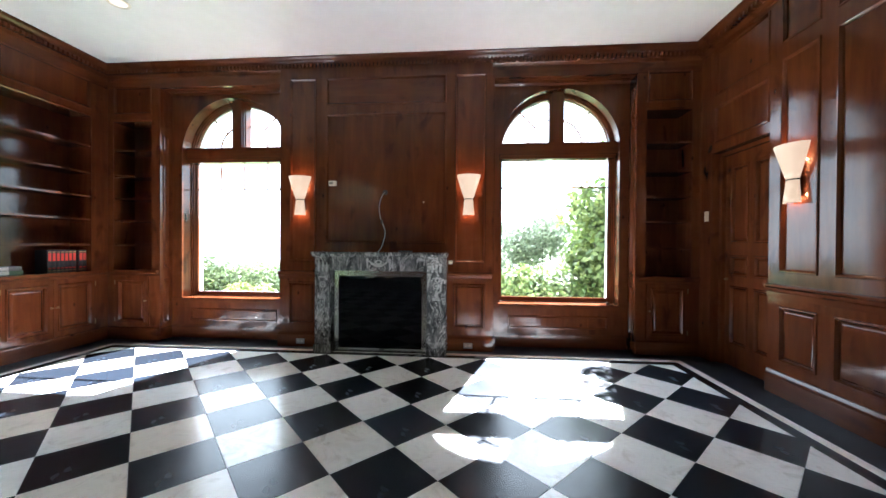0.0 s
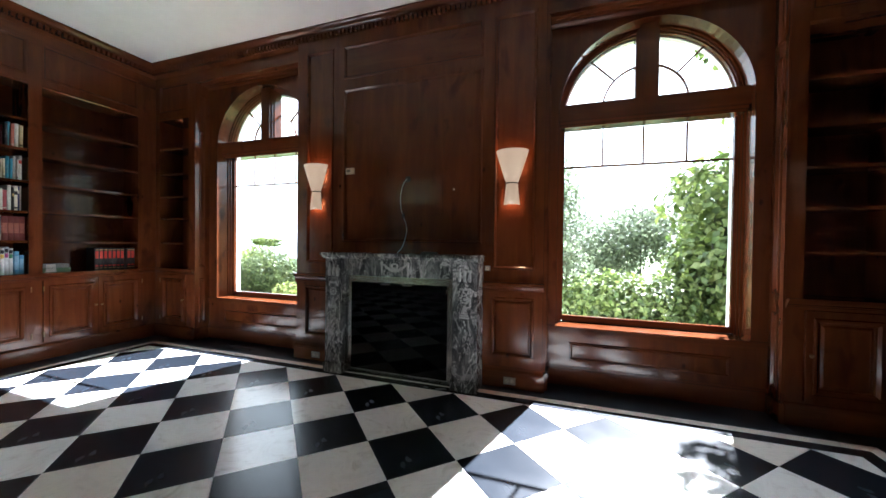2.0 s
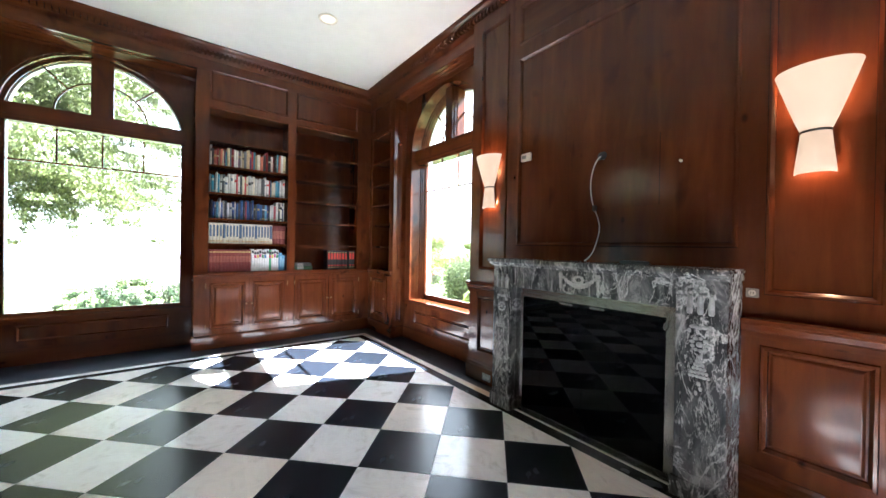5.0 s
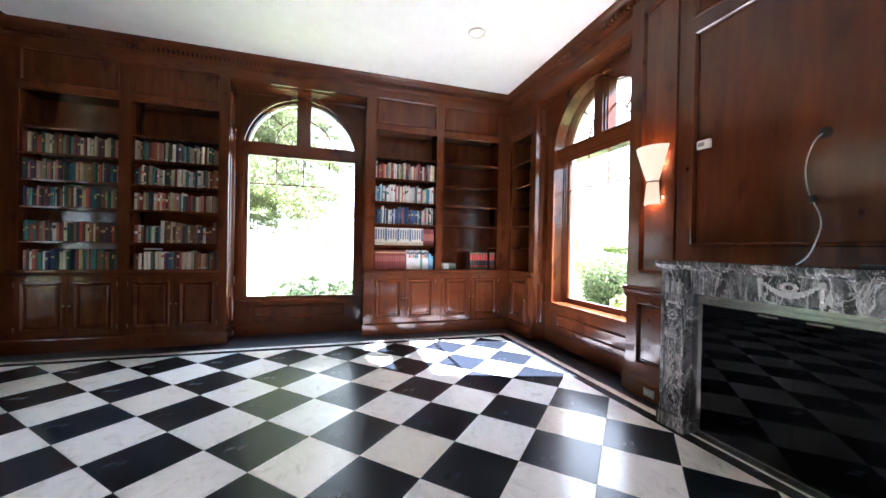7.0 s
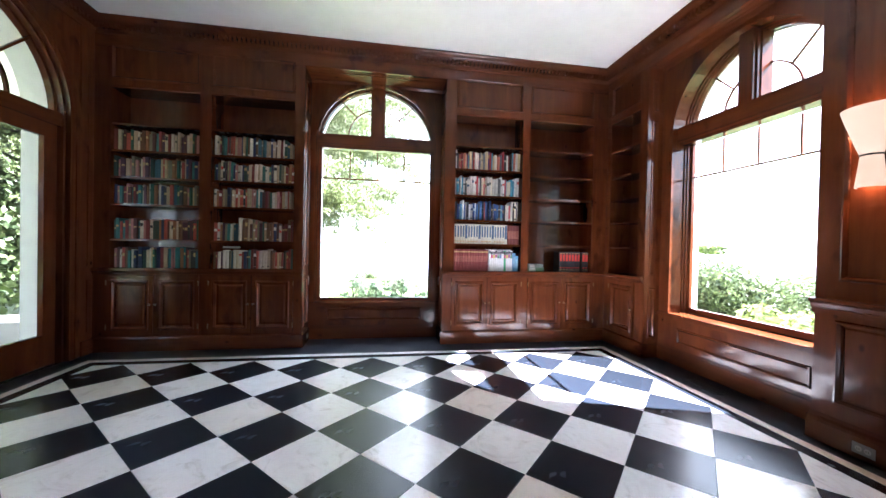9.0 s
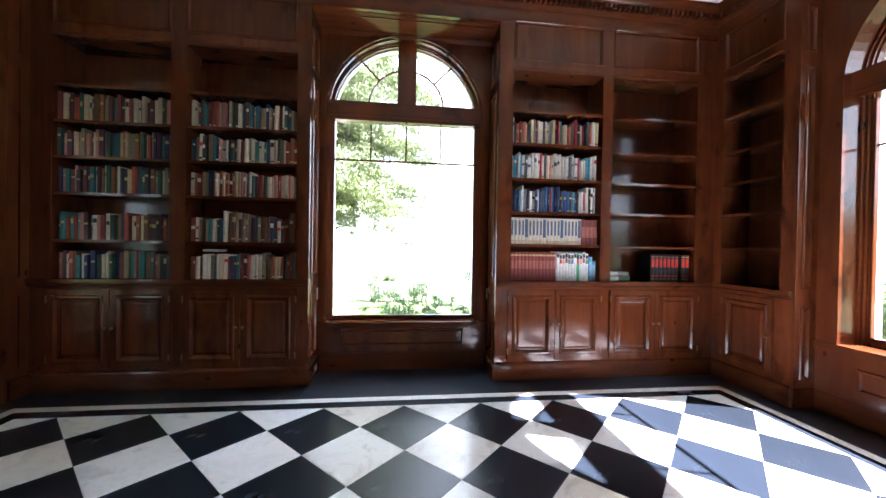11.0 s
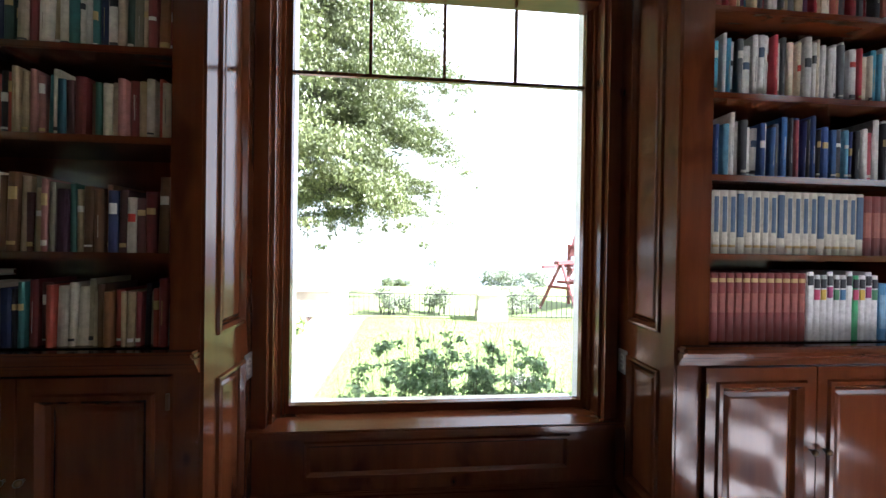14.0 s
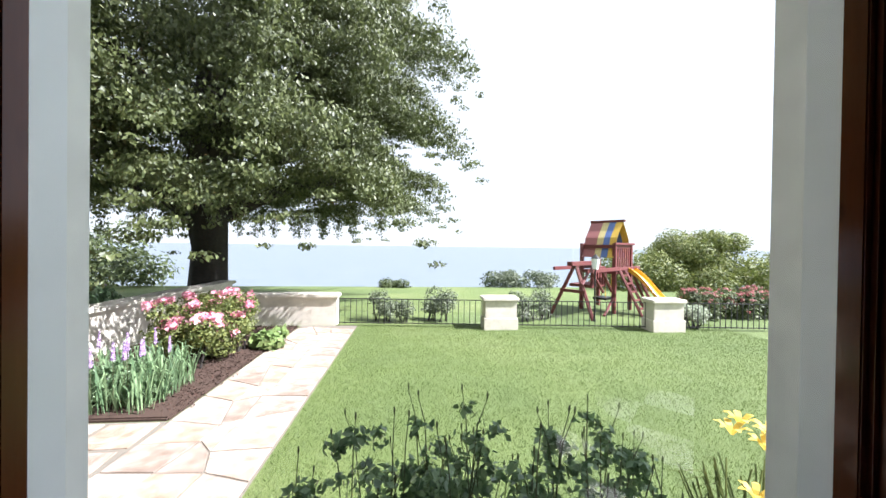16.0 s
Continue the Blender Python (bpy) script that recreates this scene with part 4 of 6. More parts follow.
def fixtures():
    sconce(BREAST, 2.410, "lit hourglass wall sconce with cream shades on panelling")
    sconce(BREAST, 4.668, "lit hourglass wall sconce with cream shades on panelling")
    sconce(EAST, 4.565, "lit hourglass wall sconce with cream shades on panelling")
    cover_plate(BREAST, 2.424, 0.074, 0.115, 0.07, -0.026, PEWTER, "pewter double socket set in the baseboard", slots=2, wide=True)
    cover_plate(BREAST, 4.673, 0.076, 0.115, 0.07, -0.026, PEWTER, "pewter double socket set in the baseboard", slots=2, wide=True)
    cover_plate(BREAST, 4.440, 1.15, 0.055, 0.05, 0.0, PEWTER, "small square pewter gas key plate beside the mantel", "gas key", 1)
    for sg, s in ((1, 1.665), (-1, 3.495)):
        cover_plate(Cheek(WEST, s, sg), 0.345, 0.815, 0.072, 0.118, -0.012, PEWTER, "ornate pewter double socket on the window cheek", slots=2)
    cover_plate(Cheek(WEST, 1.665, 1), 0.218, 0.085, 0.115, 0.07, -0.035, BLACK, "black double socket low on the window cheek", slots=2, wide=True)
    cover_plate(EAST, 5.74, 1.745, 0.075, 0.12, 0.0, IVORY, "ivory light switch plate beside the door", "switch", 1)
    th = thing("thermostat", (2.85, 5.79, 2.2), "small cream thermostat on the chimney panel", "thermostat")
    boxed("case", BREAST, [(2.800, 2.905, -0.012, 0.014, 2.158, 2.226)], IVORY, th, 0.004)
    boxed("display", BREAST, [(2.812, 2.862, -0.0135, -0.010, 2.178, 2.208)], plain("grey_display", (0.18, 0.19, 0.17), 0.3), th, 0.001)
    # loose cable out of a hole over the mantel
    cable = thing("loose_cable", (3.55, 5.79, 1.3), "loose white cable hanging from a wall hole to the mantel", "cable")
    bm = bmesh.new()
    blob(bm, BREAST, 3.566, 0.004, 2.068, 0.036, 0.010, 0.036, 14)
    part("grommet", bm, BLACK, cable, "dark cable hole")
    curve = bpy.data.curves.new("cord", "CURVE")
    curve.dimensions, curve.bevel_depth, curve.bevel_resolution = "3D", 0.0042, 2
    sp = curve.splines.new("NURBS")
    pts = [(3.566, 5.805, 2.068), (3.545, 5.775, 2.055), (3.505, 5.77, 1.96), (3.490, 5.775, 1.84), (3.515, 5.77, 1.70), (3.565, 5.765, 1.61), (3.585, 5.765, 1.52), (3.560, 5.755, 1.42), (3.535, 5.74, 1.32), (3.50, 5.70, 1.286)]
    sp.points.add(len(pts) - 1)
    for p, c in zip(sp.points, pts):
        p.co = (*c, 1)
    sp.use_endpoint_u, sp.order_u = True, 4
    cord = new("cord", curve)
    cord.data.materials.append(WHITE_CABLE)
    cord.parent = cable
    cord.matrix_parent_inverse = Matrix.Translation(cable.location).inverted()
    boxed("plug", BREAST, [(3.520, 3.544, -0.045, -0.012, 1.655, 1.70)], BLACK, cable, 0.004)
    tagged(boxed("cover_board", BREAST, [(3.10, 3.957, 0.006, 0.0175, 1.679, 2.151)], BOARD, None, 0.001), "thin varnished patch board where a screen hung", "patch board")
    tagged(boxed("wall_hook", BREAST, [(4.074, 4.088, -0.012, 0.014, 1.932, 1.946)], IVORY, None, 0.003), "small pale wall plug in the panel", "wall plug")
    tr = thing("black_remote", (3.86, 5.69, 1.278), "flat black remote control lying on the mantel", "remote control")
    bm = bmesh.new()
    add_box(bm, flat, 3.77, 3.95, 5.67, 5.72, 1.2785, 1.300)
    bmesh.ops.bevel(bm, geom=list(bm.edges), offset=0.008, segments=3, affect="EDGES")
    part("body", bm, BLACK, tr)
    boxed("buttons", flat, [(3.79 + 0.022 * i, 3.80 + 0.022 * i, 5.682, 5.708, 1.299, 1.3015) for i in range(6)], plain("grey_buttons", (0.1, 0.1, 0.1), 0.5), tr, 0.001)["kind"] = "stuff"
    # recessed ceiling lamp
    dl = thing("downlight", (1.03, 4.61, CEIL), "lit recessed ceiling downlight with a white ring", "ceiling light")
    bm = bmesh.new()
    rows = [(CEIL - 0.002, 0.105), (CEIL - 0.010, 0.100), (CEIL - 0.010, 0.078), (CEIL - 0.001, 0.074)]
    rings = [[bm.verts.new((1.03 + r * math.cos(2 * math.pi * i / 28), 4.61 + r * math.sin(2 * math.pi * i / 28), z)) for i in range(28)] for z, r in rows]
    for p, q in zip(rings, rings[1:]):
        for i in range(28):
            bm.faces.new((p[i], p[(i + 1) % 28], q[(i + 1) % 28], q[i]))
    part("ring", bm, IVORY, dl, smooth=True)
    bm = bmesh.new()
    bm.faces.new([bm.verts.new((1.03 + 0.075 * math.cos(2 * math.pi * i / 28), 4.61 + 0.075 * math.sin(2 * math.pi * i / 28), CEIL - 0.003)) for i in range(28)])
    part("bulb", bm, BULB, dl, "warm glowing bulb", False)
    # floor register before the window
    fr = thing("floor_register", (1.2, 5.83, 0), "dark iron floor register set in slate", "floor vent")
    lattice("frame", lambda s, d, z: Vector((s, z, -d)), 1.02, 1.40, 5.77, 5.91, [(1.045, 1.375, 5.795, 5.885)], fr, -0.006, 0.0, IRON)
    boxed("slats", lambda s, d, z: Vector((s, d, z)), [(1.05 + 0.03 * i, 1.06 + 0.03 * i, 5.795, 5.885, 0.0005, 0.005) for i in range(11)], IRON, fr, 0)["kind"] = "stuff"


# ---- east wall ----
def east_wall():
    ew = thing("wall_panelling", (7.56, 3.0, 0), "dark glossy knotty pine wall panelling with chair rail", "wall panelling", kind="structure")
    door_hole = (4.84, 5.66, 0.0, 2.48)
    cols = [(4.345, 4.715), (3.35, 4.215), (2.90, 3.22), (1.9, 2.77), (1.45, 1.77), (0.45, 1.32), (-0.45, 0.32)]
    holes, flats = [door_hole], []
    for a, c in cols:
        holes += [(a, c, 1.14, 3.12), (a, c, 3.25, 3.66), (a, c, 0.31, 0.83)]
    holes += [(4.85, 5.62, 2.58, 3.02), (4.85, 5.62, 3.14, 3.66)]
    lattice("face_frame", EAST, -0.65, 5.87, 0.0, 3.75, holes, ew, 0.0, 0.188)
    for h in holes[1:]:
        panel(EAST, *h, ew, 0.0, 0.014, h[3] < 0.9)
    rail = [(0.0, 0.90), (-0.012, 0.902), (-0.014, 0.955), (-0.024, 0.965), (-0.028, 0.99), (-0.046, 1.005), (-0.048, 1.025), (0.0, 1.03)]
    sweep("chair_rail", EAST, rail, -0.65, 4.835, WOOD_Y, ew)
    boxed("baseboard", EAST, [(-0.65, 4.835, -0.026, 0.0, 0.0, 0.17)], WOOD_Y, ew, 0.004)
    sweep("base_moulding", EAST, [(0.0, 0.165), (-0.024, 0.167), (-0.018, 0.19), (-0.006, 0.215), (0.0, 0.22)], -0.65, 4.835, WOOD_Y, ew)
    dr = thing("door_1", (7.7, 5.25, 0), "closed dark six-panel wooden door in the panelling", "door", kind="structure")
    ph = [(4.92, 5.19, 0.25, 0.93), (5.27, 5.54, 0.25, 0.93), (4.92, 5.19, 1.05, 1.28), (5.27, 5.54, 1.05, 1.28), (4.92, 5.19, 1.42, 2.30), (5.27, 5.54, 1.42, 2.30)]
    leaf_ = lattice("leaf", EAST, 4.865, 5.635, 0.01, 2.455, ph, dr, 0.135, 0.17)
    for h in ph:
        panel(EAST, *h, leaf_, 0.135, 0.014)
    for s0, s1 in ((4.842, 4.885), (5.615, 5.658)):
        boxed("casing", EAST, [(s0, s1, 0.085, 0.16, 0.0, 2.478)], WOOD_V, dr, 0.005)
    boxed("casing_head", EAST, [(4.886, 5.614, 0.086, 0.16, 2.435, 2.478)], WOOD_Y, dr, 0.005)
    knob(EAST, 5.575, 1.0, leaf_, 0.135)


# ---- garden doors in the south wall ----
def french_door(c, index):
    F = SOUTH
    fd = thing(f"door_{index}", F(c, 0.1, 0), "arched glazed garden door with dark wooden frame", "door", "garden doors", "structure")
    for i, (r0, r1, d0, d1) in enumerate(((0.955, 1.11, -0.012, 0.02), (0.955, 1.02, -0.03, 0.02), (1.04, 1.075, -0.024, 0.02), (0.93, 0.965, 0.02, 0.12), (0.90, 0.94, 0.08, 0.14))):
        bm = bmesh.new()
        arc_ring(bm, F, c, 2.62, r0, r1, d0, d1)
        for sg in (-1, 1):
            add_box(bm, F, min(c + sg * r0, c + sg * r1), max(c + sg * r0, c + sg * r1), d0, d1, 0.0, 2.62)
        part("casing" if i < 3 else "frame", bm, WOOD_V, fd)
    boxed("transom", F, [(c - 0.94, c + 0.94, 0.03, 0.14, 2.50, 2.64)], WOOD_X, fd, 0.006)
    for s0, s1 in ((c - 0.90, c - 0.005), (c + 0.005, c + 0.90)):
        leaf_ = lattice("leaf", F, s0, s1, 0.01, 2.50, [(s0 + 0.135, s1 - 0.135, 0.33, 2.36)], fd, 0.06, 0.11)
        boxed("pane", F, [(s0 + 0.13, s1 - 0.13, 0.083, 0.087, 0.325, 2.365)], PANE, leaf_, 0).visible_shadow = False
        knob(F, s1 - 0.06 if s0 < c - 0.5 else s0 + 0.06, 1.0, leaf_, 0.06)
    bm = bmesh.new()
    arc_ring(bm, F, c, 2.64, 0.42, 0.445, 0.07, 0.10)
    part("fan_muntin", bm, WOOD_V, fd)
    for a in (45, 135):
        ca, sa = math.cos(radians(a)), math.sin(radians(a))
        bm = bmesh.new()
        pts = [bm.verts.new(F(c + r * ca - o * sa, d, 2.64 + r * sa + o * ca)) for r in (0.43, 0.91) for o in (-0.011, 0.011) for d in (0.072, 0.098)]
        bmesh.ops.convex_hull(bm, input=pts)
        part("fan_muntin", bm, WOOD_V, fd)
    bm = bmesh.new()
    bm.faces.new([bm.verts.new(F(c + 0.905 * math.cos(math.pi * i / 30), 0.085, 2.64 + 0.895 * math.sin(math.pi * i / 30))) for i in range(31)])
    part("pane", bm, PANE, fd).visible_shadow = False


def south_wall():
    sw = thing("wall_panelling", (3.5, -0.65, 0), "dark varnished wood wall panelling beside the garden doors", "wall panelling", kind="structure")
    spots = [(-0.49, -0.32), (1.93, 3.0), (3.0, 4.5), (4.5, 6.0), (6.0, 7.56)]
    for s0, s1 in spots:
        holes = [(s0 + 0.09, s1 - 0.09, 0.26, 0.85), (s0 + 0.09, s1 - 0.09, 1.02, 2.75), (s0 + 0.09, s1 - 0.09, 2.88, 3.6)]
        lattice("face_frame", SOUTH, s0, s1, 0.0, 3.75, holes, sw, -0.004, 0.03)
        for h in holes:
            panel(SOUTH, *h, sw, -0.004, 0.012)
        boxed("baseboard", SOUTH, [(s0, s1, -0.03, -0.004, 0.0, 0.165)], WOOD_X, sw, 0.004)
    french_door(0.80, 2)


# ---- books ----
CLOTH = {}


def cloth(rgb, rough=0.6):
    key = tuple(round(c, 3) for c in rgb)
    if key not in CLOTH:
        CLOTH[key] = plain("book_cloth", rgb, rough, 0, 0.18, 40, 0.05)
    return CLOTH[key]


MUTED = [(0.15, 0.018, 0.016), (0.018, 0.075, 0.10), (0.012, 0.07, 0.045), (0.36, 0.27, 0.15), (0.22, 0.09, 0.03), (0.012, 0.022, 0.07), (0.50, 0.44, 0.33), (0.07, 0.02, 0.018), (0.02, 0.02, 0.026), (0.30, 0.05, 0.03),
         (0.03, 0.14, 0.13), (0.16, 0.14, 0.09), (0.015, 0.04, 0.03), (0.33, 0.14, 0.12), (0.05, 0.012, 0.03), (0.11, 0.05, 0.02), (0.55, 0.50, 0.40), (0.46, 0.38, 0.26), (0.52, 0.47, 0.38), (0.40, 0.30, 0.20)]
BRIGHT = [(0.62, 0.60, 0.54), (0.66, 0.64, 0.60), (0.02, 0.02, 0.025), (0.05, 0.22, 0.32), (0.30, 0.02, 0.03), (0.48, 0.40, 0.24), (0.12, 0.13, 0.15), (0.60, 0.55, 0.46), (0.06, 0.10, 0.05), (0.10, 0.03, 0.10), (0.42, 0.12, 0.08), (0.64, 0.63, 0.60)]
BLUES = [(0.66, 0.65, 0.60), (0.015, 0.015, 0.02), (0.02, 0.06, 0.20), (0.03, 0.10, 0.26), (0.02, 0.03, 0.14), (0.62, 0.58, 0.50), (0.05, 0.05, 0.06), (0.10, 0.26, 0.38), (0.66, 0.64, 0.58), (0.30, 0.05, 0.06)]
WHITES = [(0.68, 0.67, 0.63), (0.62, 0.61, 0.58), (0.55, 0.54, 0.52), (0.50, 0.05, 0.07), (0.04, 0.22, 0.34), (0.26, 0.03, 0.03), (0.64, 0.58, 0.44), (0.10, 0.11, 0.12), (0.68, 0.66, 0.62)]
LABEL_RED, LABEL_GOLD, LABEL_DARK, LABEL_PALE = cloth((0.50, 0.035, 0.02)), cloth((0.42, 0.30, 0.12)), cloth((0.02, 0.02, 0.025)), cloth((0.6, 0.57, 0.5))
LABEL_BLUE = cloth((0.06, 0.10, 0.17))


def book(F, s, w, z, h, mat, label, group, bands=(), lean=0.0, d0=0.05, depth=0.17, flat_lying=False):
    """One upright book: cover with a rounded spine, page block, bands on the spine. bands: (from, to, material) of its height."""
    bm = bmesh.new()
    ring = [(0.0, depth), (0.0, 0.006), (w * 0.2, 0.0015), (w * 0.5, 0.0), (w * 0.8, 0.0015), (w, 0.006), (w, depth)]

    def at(x, d, y):
        return F(s + x + lean * y, d0 + d, z + y)
    lo = [bm.verts.new(at(x, d, 0.0)) for x, d in ring]
    hi = [bm.verts.new(at(x, d, h)) for x, d in ring]
    for i in range(len(ring) - 1):
        bm.faces.new((lo[i], lo[i + 1], hi[i + 1], hi[i]))
    top = [bm.verts.new(at(x, d, h)) for x, d in ((0.0, depth), (0.0, 0.006), (0.003, 0.012), (0.003, depth))]
    bm.faces.new(top)
    top = [bm.verts.new(at(x, d, h)) for x, d in ((w, depth), (w, 0.006), (w - 0.003, 0.012), (w - 0.003, depth))]
    bm.faces.new(top)
    bm.faces.new([bm.verts.new(at(x, d, h)) for x, d in ((0.0, 0.006), (w * 0.2, 0.0015), (w * 0.5, 0.0), (w * 0.8, 0.0015), (w, 0.006), (w - 0.003, 0.012), (0.003, 0.012))])
    bm.faces.new(lo)
    bk = part("book", bm, mat)
    tagged(bk, label, "book", group)
    bm = bmesh.new()
    add_box(bm, at, 0.003, w - 0.003, 0.010, depth - 0.004, 0.003, h - 0.005)
    part("pages", bm, PAGES, bk)
    for b0, b1, bmat, *edge in bands:
        bm = bmesh.new()
        e = edge[0] if edge else 0.06
        pr = [(w * e, 0.0046 if e < 0.1 else 0.0006), (w * (0.1 + e), 0.0006), (w * 0.5, -0.0010), (w * (0.9 - e), 0.0006), (w * (1 - e), 0.0046 if e < 0.1 else 0.0006)]
        a = [bm.verts.new(at(x, d, h * b0)) for x, d in pr]
        c = [bm.verts.new(at(x, d, h * b1)) for x, d in pr]
        for i in range(4):
            bm.faces.new((a[i], a[i + 1], c[i + 1], c[i]))
        part("spine_band", bm, bmat, bk)
    return bk


def joined_row(F, b0, b1, z, tones, seed, bins, hmax=0.25, hmin=0.20):
    """Books too far off to pick apart, gathered by cloth."""
    rnd = random.Random(seed)
    s = b0 + 0.012
    while s < b1 - 0.035:
        w = rnd.uniform(0.018, 0.040)
        h, d0, k = rnd.uniform(hmin, hmax), rnd.uniform(0.035, 0.07), rnd.randrange(len(tones))
        add_box(bins.setdefault(k, bmesh.new()), F, s, s + w - 0.0015, d0, d0 + 0.16, z, z + h)
        if rnd.random() < 0.5:
            y = z + h * rnd.uniform(0.5, 0.7)
            add_box(bins.setdefault("gilt" if sum(tones[k]) < 0.9 else "dark", bmesh.new()), F, s + 0.003, s + w - 0.004, d0 - 0.001, d0 + 0.01, y, y + rnd.uniform(0.012, 0.05))
        s += w


def shelf_row(F, b0, b1, z, tones, group, seed, hmax=0.24, hmin=0.185, fill=1.0, label="cloth-bound book standing on the bookcase shelf", wmin=0.018, wmax=0.040):
    rnd = random.Random(seed)
    s, end = b0 + 0.012, b0 + (b1 - b0) * fill - 0.012
    run = rnd.uniform(hmin, hmax)
    while s < end - 0.02:
        w = min(rnd.uniform(wmin, wmax), end - s)
        if rnd.random() < 0.35:
            run = rnd.uniform(hmin, hmax)
        h = min(hmax, max(hmin, run + rnd.uniform(-0.018, 0.018)))
        tone = rnd.choice(tones)
        k = rnd.uniform(0.75, 1.15)
        bands = []
        u = rnd.random()
        pale = sum(tone) / 3 > 0.3
        if u < 0.28:
            y = rnd.uniform(0.5, 0.72)
            bands.append((y, y + rnd.uniform(0.06, 0.18), rnd.choice((LABEL_DARK, LABEL_RED, LABEL_BLUE) if pale else (LABEL_GOLD, LABEL_PALE))))
        if 0.28 <= u < (0.40 if tones is MUTED else 0.75):
            y = rnd.uniform(0.2, 0.35)
            bands.append((y, y + rnd.uniform(0.25, 0.48), LABEL_DARK if pale else rnd.choice((LABEL_GOLD, LABEL_PALE)), rnd.uniform(0.36, 0.40)))
        if u < 0.1 or u > 0.88:
            bands.append((0.08, 0.08 + rnd.uniform(0.02, 0.08), LABEL_DARK if pale else rnd.choice((LABEL_GOLD, LABEL_PALE))))
        book(F, s, w - 0.0012, z, h, cloth(tuple(min(0.7, round(c * (0.8 if k < 0.95 else 1.05), 3)) for c in tone)), label, group, bands, rnd.choice((0.0, 0.0, 0.008, 0.016, 0.03)), rnd.uniform(0.035, 0.07), rnd.uniform(0.14, 0.19))
        s += w


def books():
    zs = (0.993,) + SHELVES_S[:4]
    bins = {}
    far = thing("book_rows", WEST(0.0, 0.1, 0.993), "rows of muted cloth-bound books in the far bay", "books", "", "stuff")
    for i, z in enumerate(zs):
        joined_row(WEST, -0.477, 0.471, z, MUTED, 80 + i, bins)
    for k, bm in bins.items():
        part("books", bm, LABEL_GOLD if k == "gilt" else LABEL_DARK if k == "dark" else cloth(MUTED[k]), far)["kind"] = "stuff"
    for bay, (b0, b1) in enumerate(((0.60, 1.56),)):
        for i, z in enumerate(zs):
            shelf_row(WEST, b0, b1, z, MUTED, "books in the two-bay case", 10 * bay + i + 1, 0.25 if i != 1 else 0.285, 0.20, (1.0, 0.99, 0.98, 1.0, 0.97)[i])
    b0, b1 = 3.63, 4.58
    grp = "books in the right-hand case"
    shelf_row(WEST, b0, b1, SHELVES_N[3], BRIGHT, grp, 41, 0.262, 0.20, 1.0, "paper-jacketed book standing on the bookcase shelf", 0.014, 0.036)
    shelf_row(WEST, b0, b1, SHELVES_N[2], WHITES, grp, 42, 0.275, 0.21, 0.985, "paper-jacketed book standing on the bookcase shelf", 0.014, 0.036)
    shelf_row(WEST, b0, b1, SHELVES_N[1], BLUES, grp, 43, 0.272, 0.215, 1.0, "paper-jacketed book standing on the bookcase shelf", 0.014, 0.036)
    for i in range(20):
        book(WEST, b0 + 0.008 + 0.0378 * i, 0.0368, SHELVES_N[0], 0.268, cloth((0.52, 0.48, 0.38)), "cream volume with a blue spine panel from a matching set", grp, [(0.34, 0.90, LABEL_BLUE, 0.22), (0.10, 0.14, LABEL_GOLD)] if i % 5 != 4 else [(0.26, 0.95, LABEL_BLUE)], 0.0, 0.045, 0.18)
    for i in range(4):
        book(WEST, b0 + 0.77 + 0.043 * i, 0.042, SHELVES_N[0], 0.262, cloth((0.13, 0.022, 0.018)), "dark red volume with a gilt title", grp, [(0.30, 0.72, cloth((0.26, 0.09, 0.06)))], 0.0, 0.05, 0.18)
    for i in range(13):
        book(WEST, b0 + 0.012 + 0.0375 * i, 0.0365, 0.993, 0.292, cloth((0.16, 0.022, 0.018)), "dark red volume from a matching set", grp, [(0.42, 0.70, cloth((0.24, 0.07, 0.05))), (0.86, 0.92, LABEL_GOLD)], 0.0, 0.05, 0.19)
    caps = [(0.65, 0.65, 0.62), (0.45, 0.05, 0.12), (0.55, 0.36, 0.05), (0.30, 0.04, 0.14), (0.06, 0.20, 0.10), (0.05, 0.15, 0.30)]
    for i in range(11):
        book(WEST, b0 + 0.505 + 0.0315 * i, 0.0305, 0.993, 0.285 if i % 3 else 0.30, cloth((0.60, 0.60, 0.59)) if i != 7 else cloth((0.05, 0.30, 0.12)), "white-spined guide book with a coloured band", grp,
             [(0.62, 0.78, cloth(caps[i % 6])), (0.80, 0.94, LABEL_DARK)], 0.0, 0.05, 0.17)
    for i in range(2):
        book(WEST, b0 + 0.86 + 0.038 * i, 0.036, 0.993, 0.25 - 0.04 * i, cloth((0.08, 0.24, 0.42)), "blue paper-covered book on the shelf", grp, [(0.2, 0.8, cloth((0.20, 0.36, 0.5)))], 0.0, 0.05, 0.17)
    # black and red set, and two books lying flat
    for i in range(9):
        w = 0.045 if i < 7 else 0.05
        s = 5.195 + 0.046 * i + (0.03 if i >= 7 else 0.0)
        book(WEST, s, w, 0.993, 0.285, cloth((0.012, 0.012, 0.014)), "black and red bound volume from a set", grp, [(0.52, 0.86, LABEL_RED, 0.15), (0.07, 0.10, LABEL_GOLD, 0.12), (0.16, 0.22, LABEL_RED, 0.16), (0.90, 0.93, LABEL_GOLD, 0.12)], 0.0, 0.06, 0.18)

    def lying(z, h, w, mat, s0, label):
        G = lambda s, d, zz: WEST(s0 + zz, d, z + s)
        book(G, 0.0, h, 0.0, w, mat, label, grp, [(0.15, 0.5, LABEL_PALE)], 0.0, 0.08, 0.18)
    lying(0.993, 0.05, 0.26, cloth((0.10, 0.16, 0.08)), 4.71, "green book lying flat on the counter")
    lying(1.043, 0.045, 0.24, cloth((0.20, 0.20, 0.18)), 4.715, "grey book lying flat on another book")
    G2 = lambda s, d, zz: WEST(0.72 + zz, d, 1.243 + s)
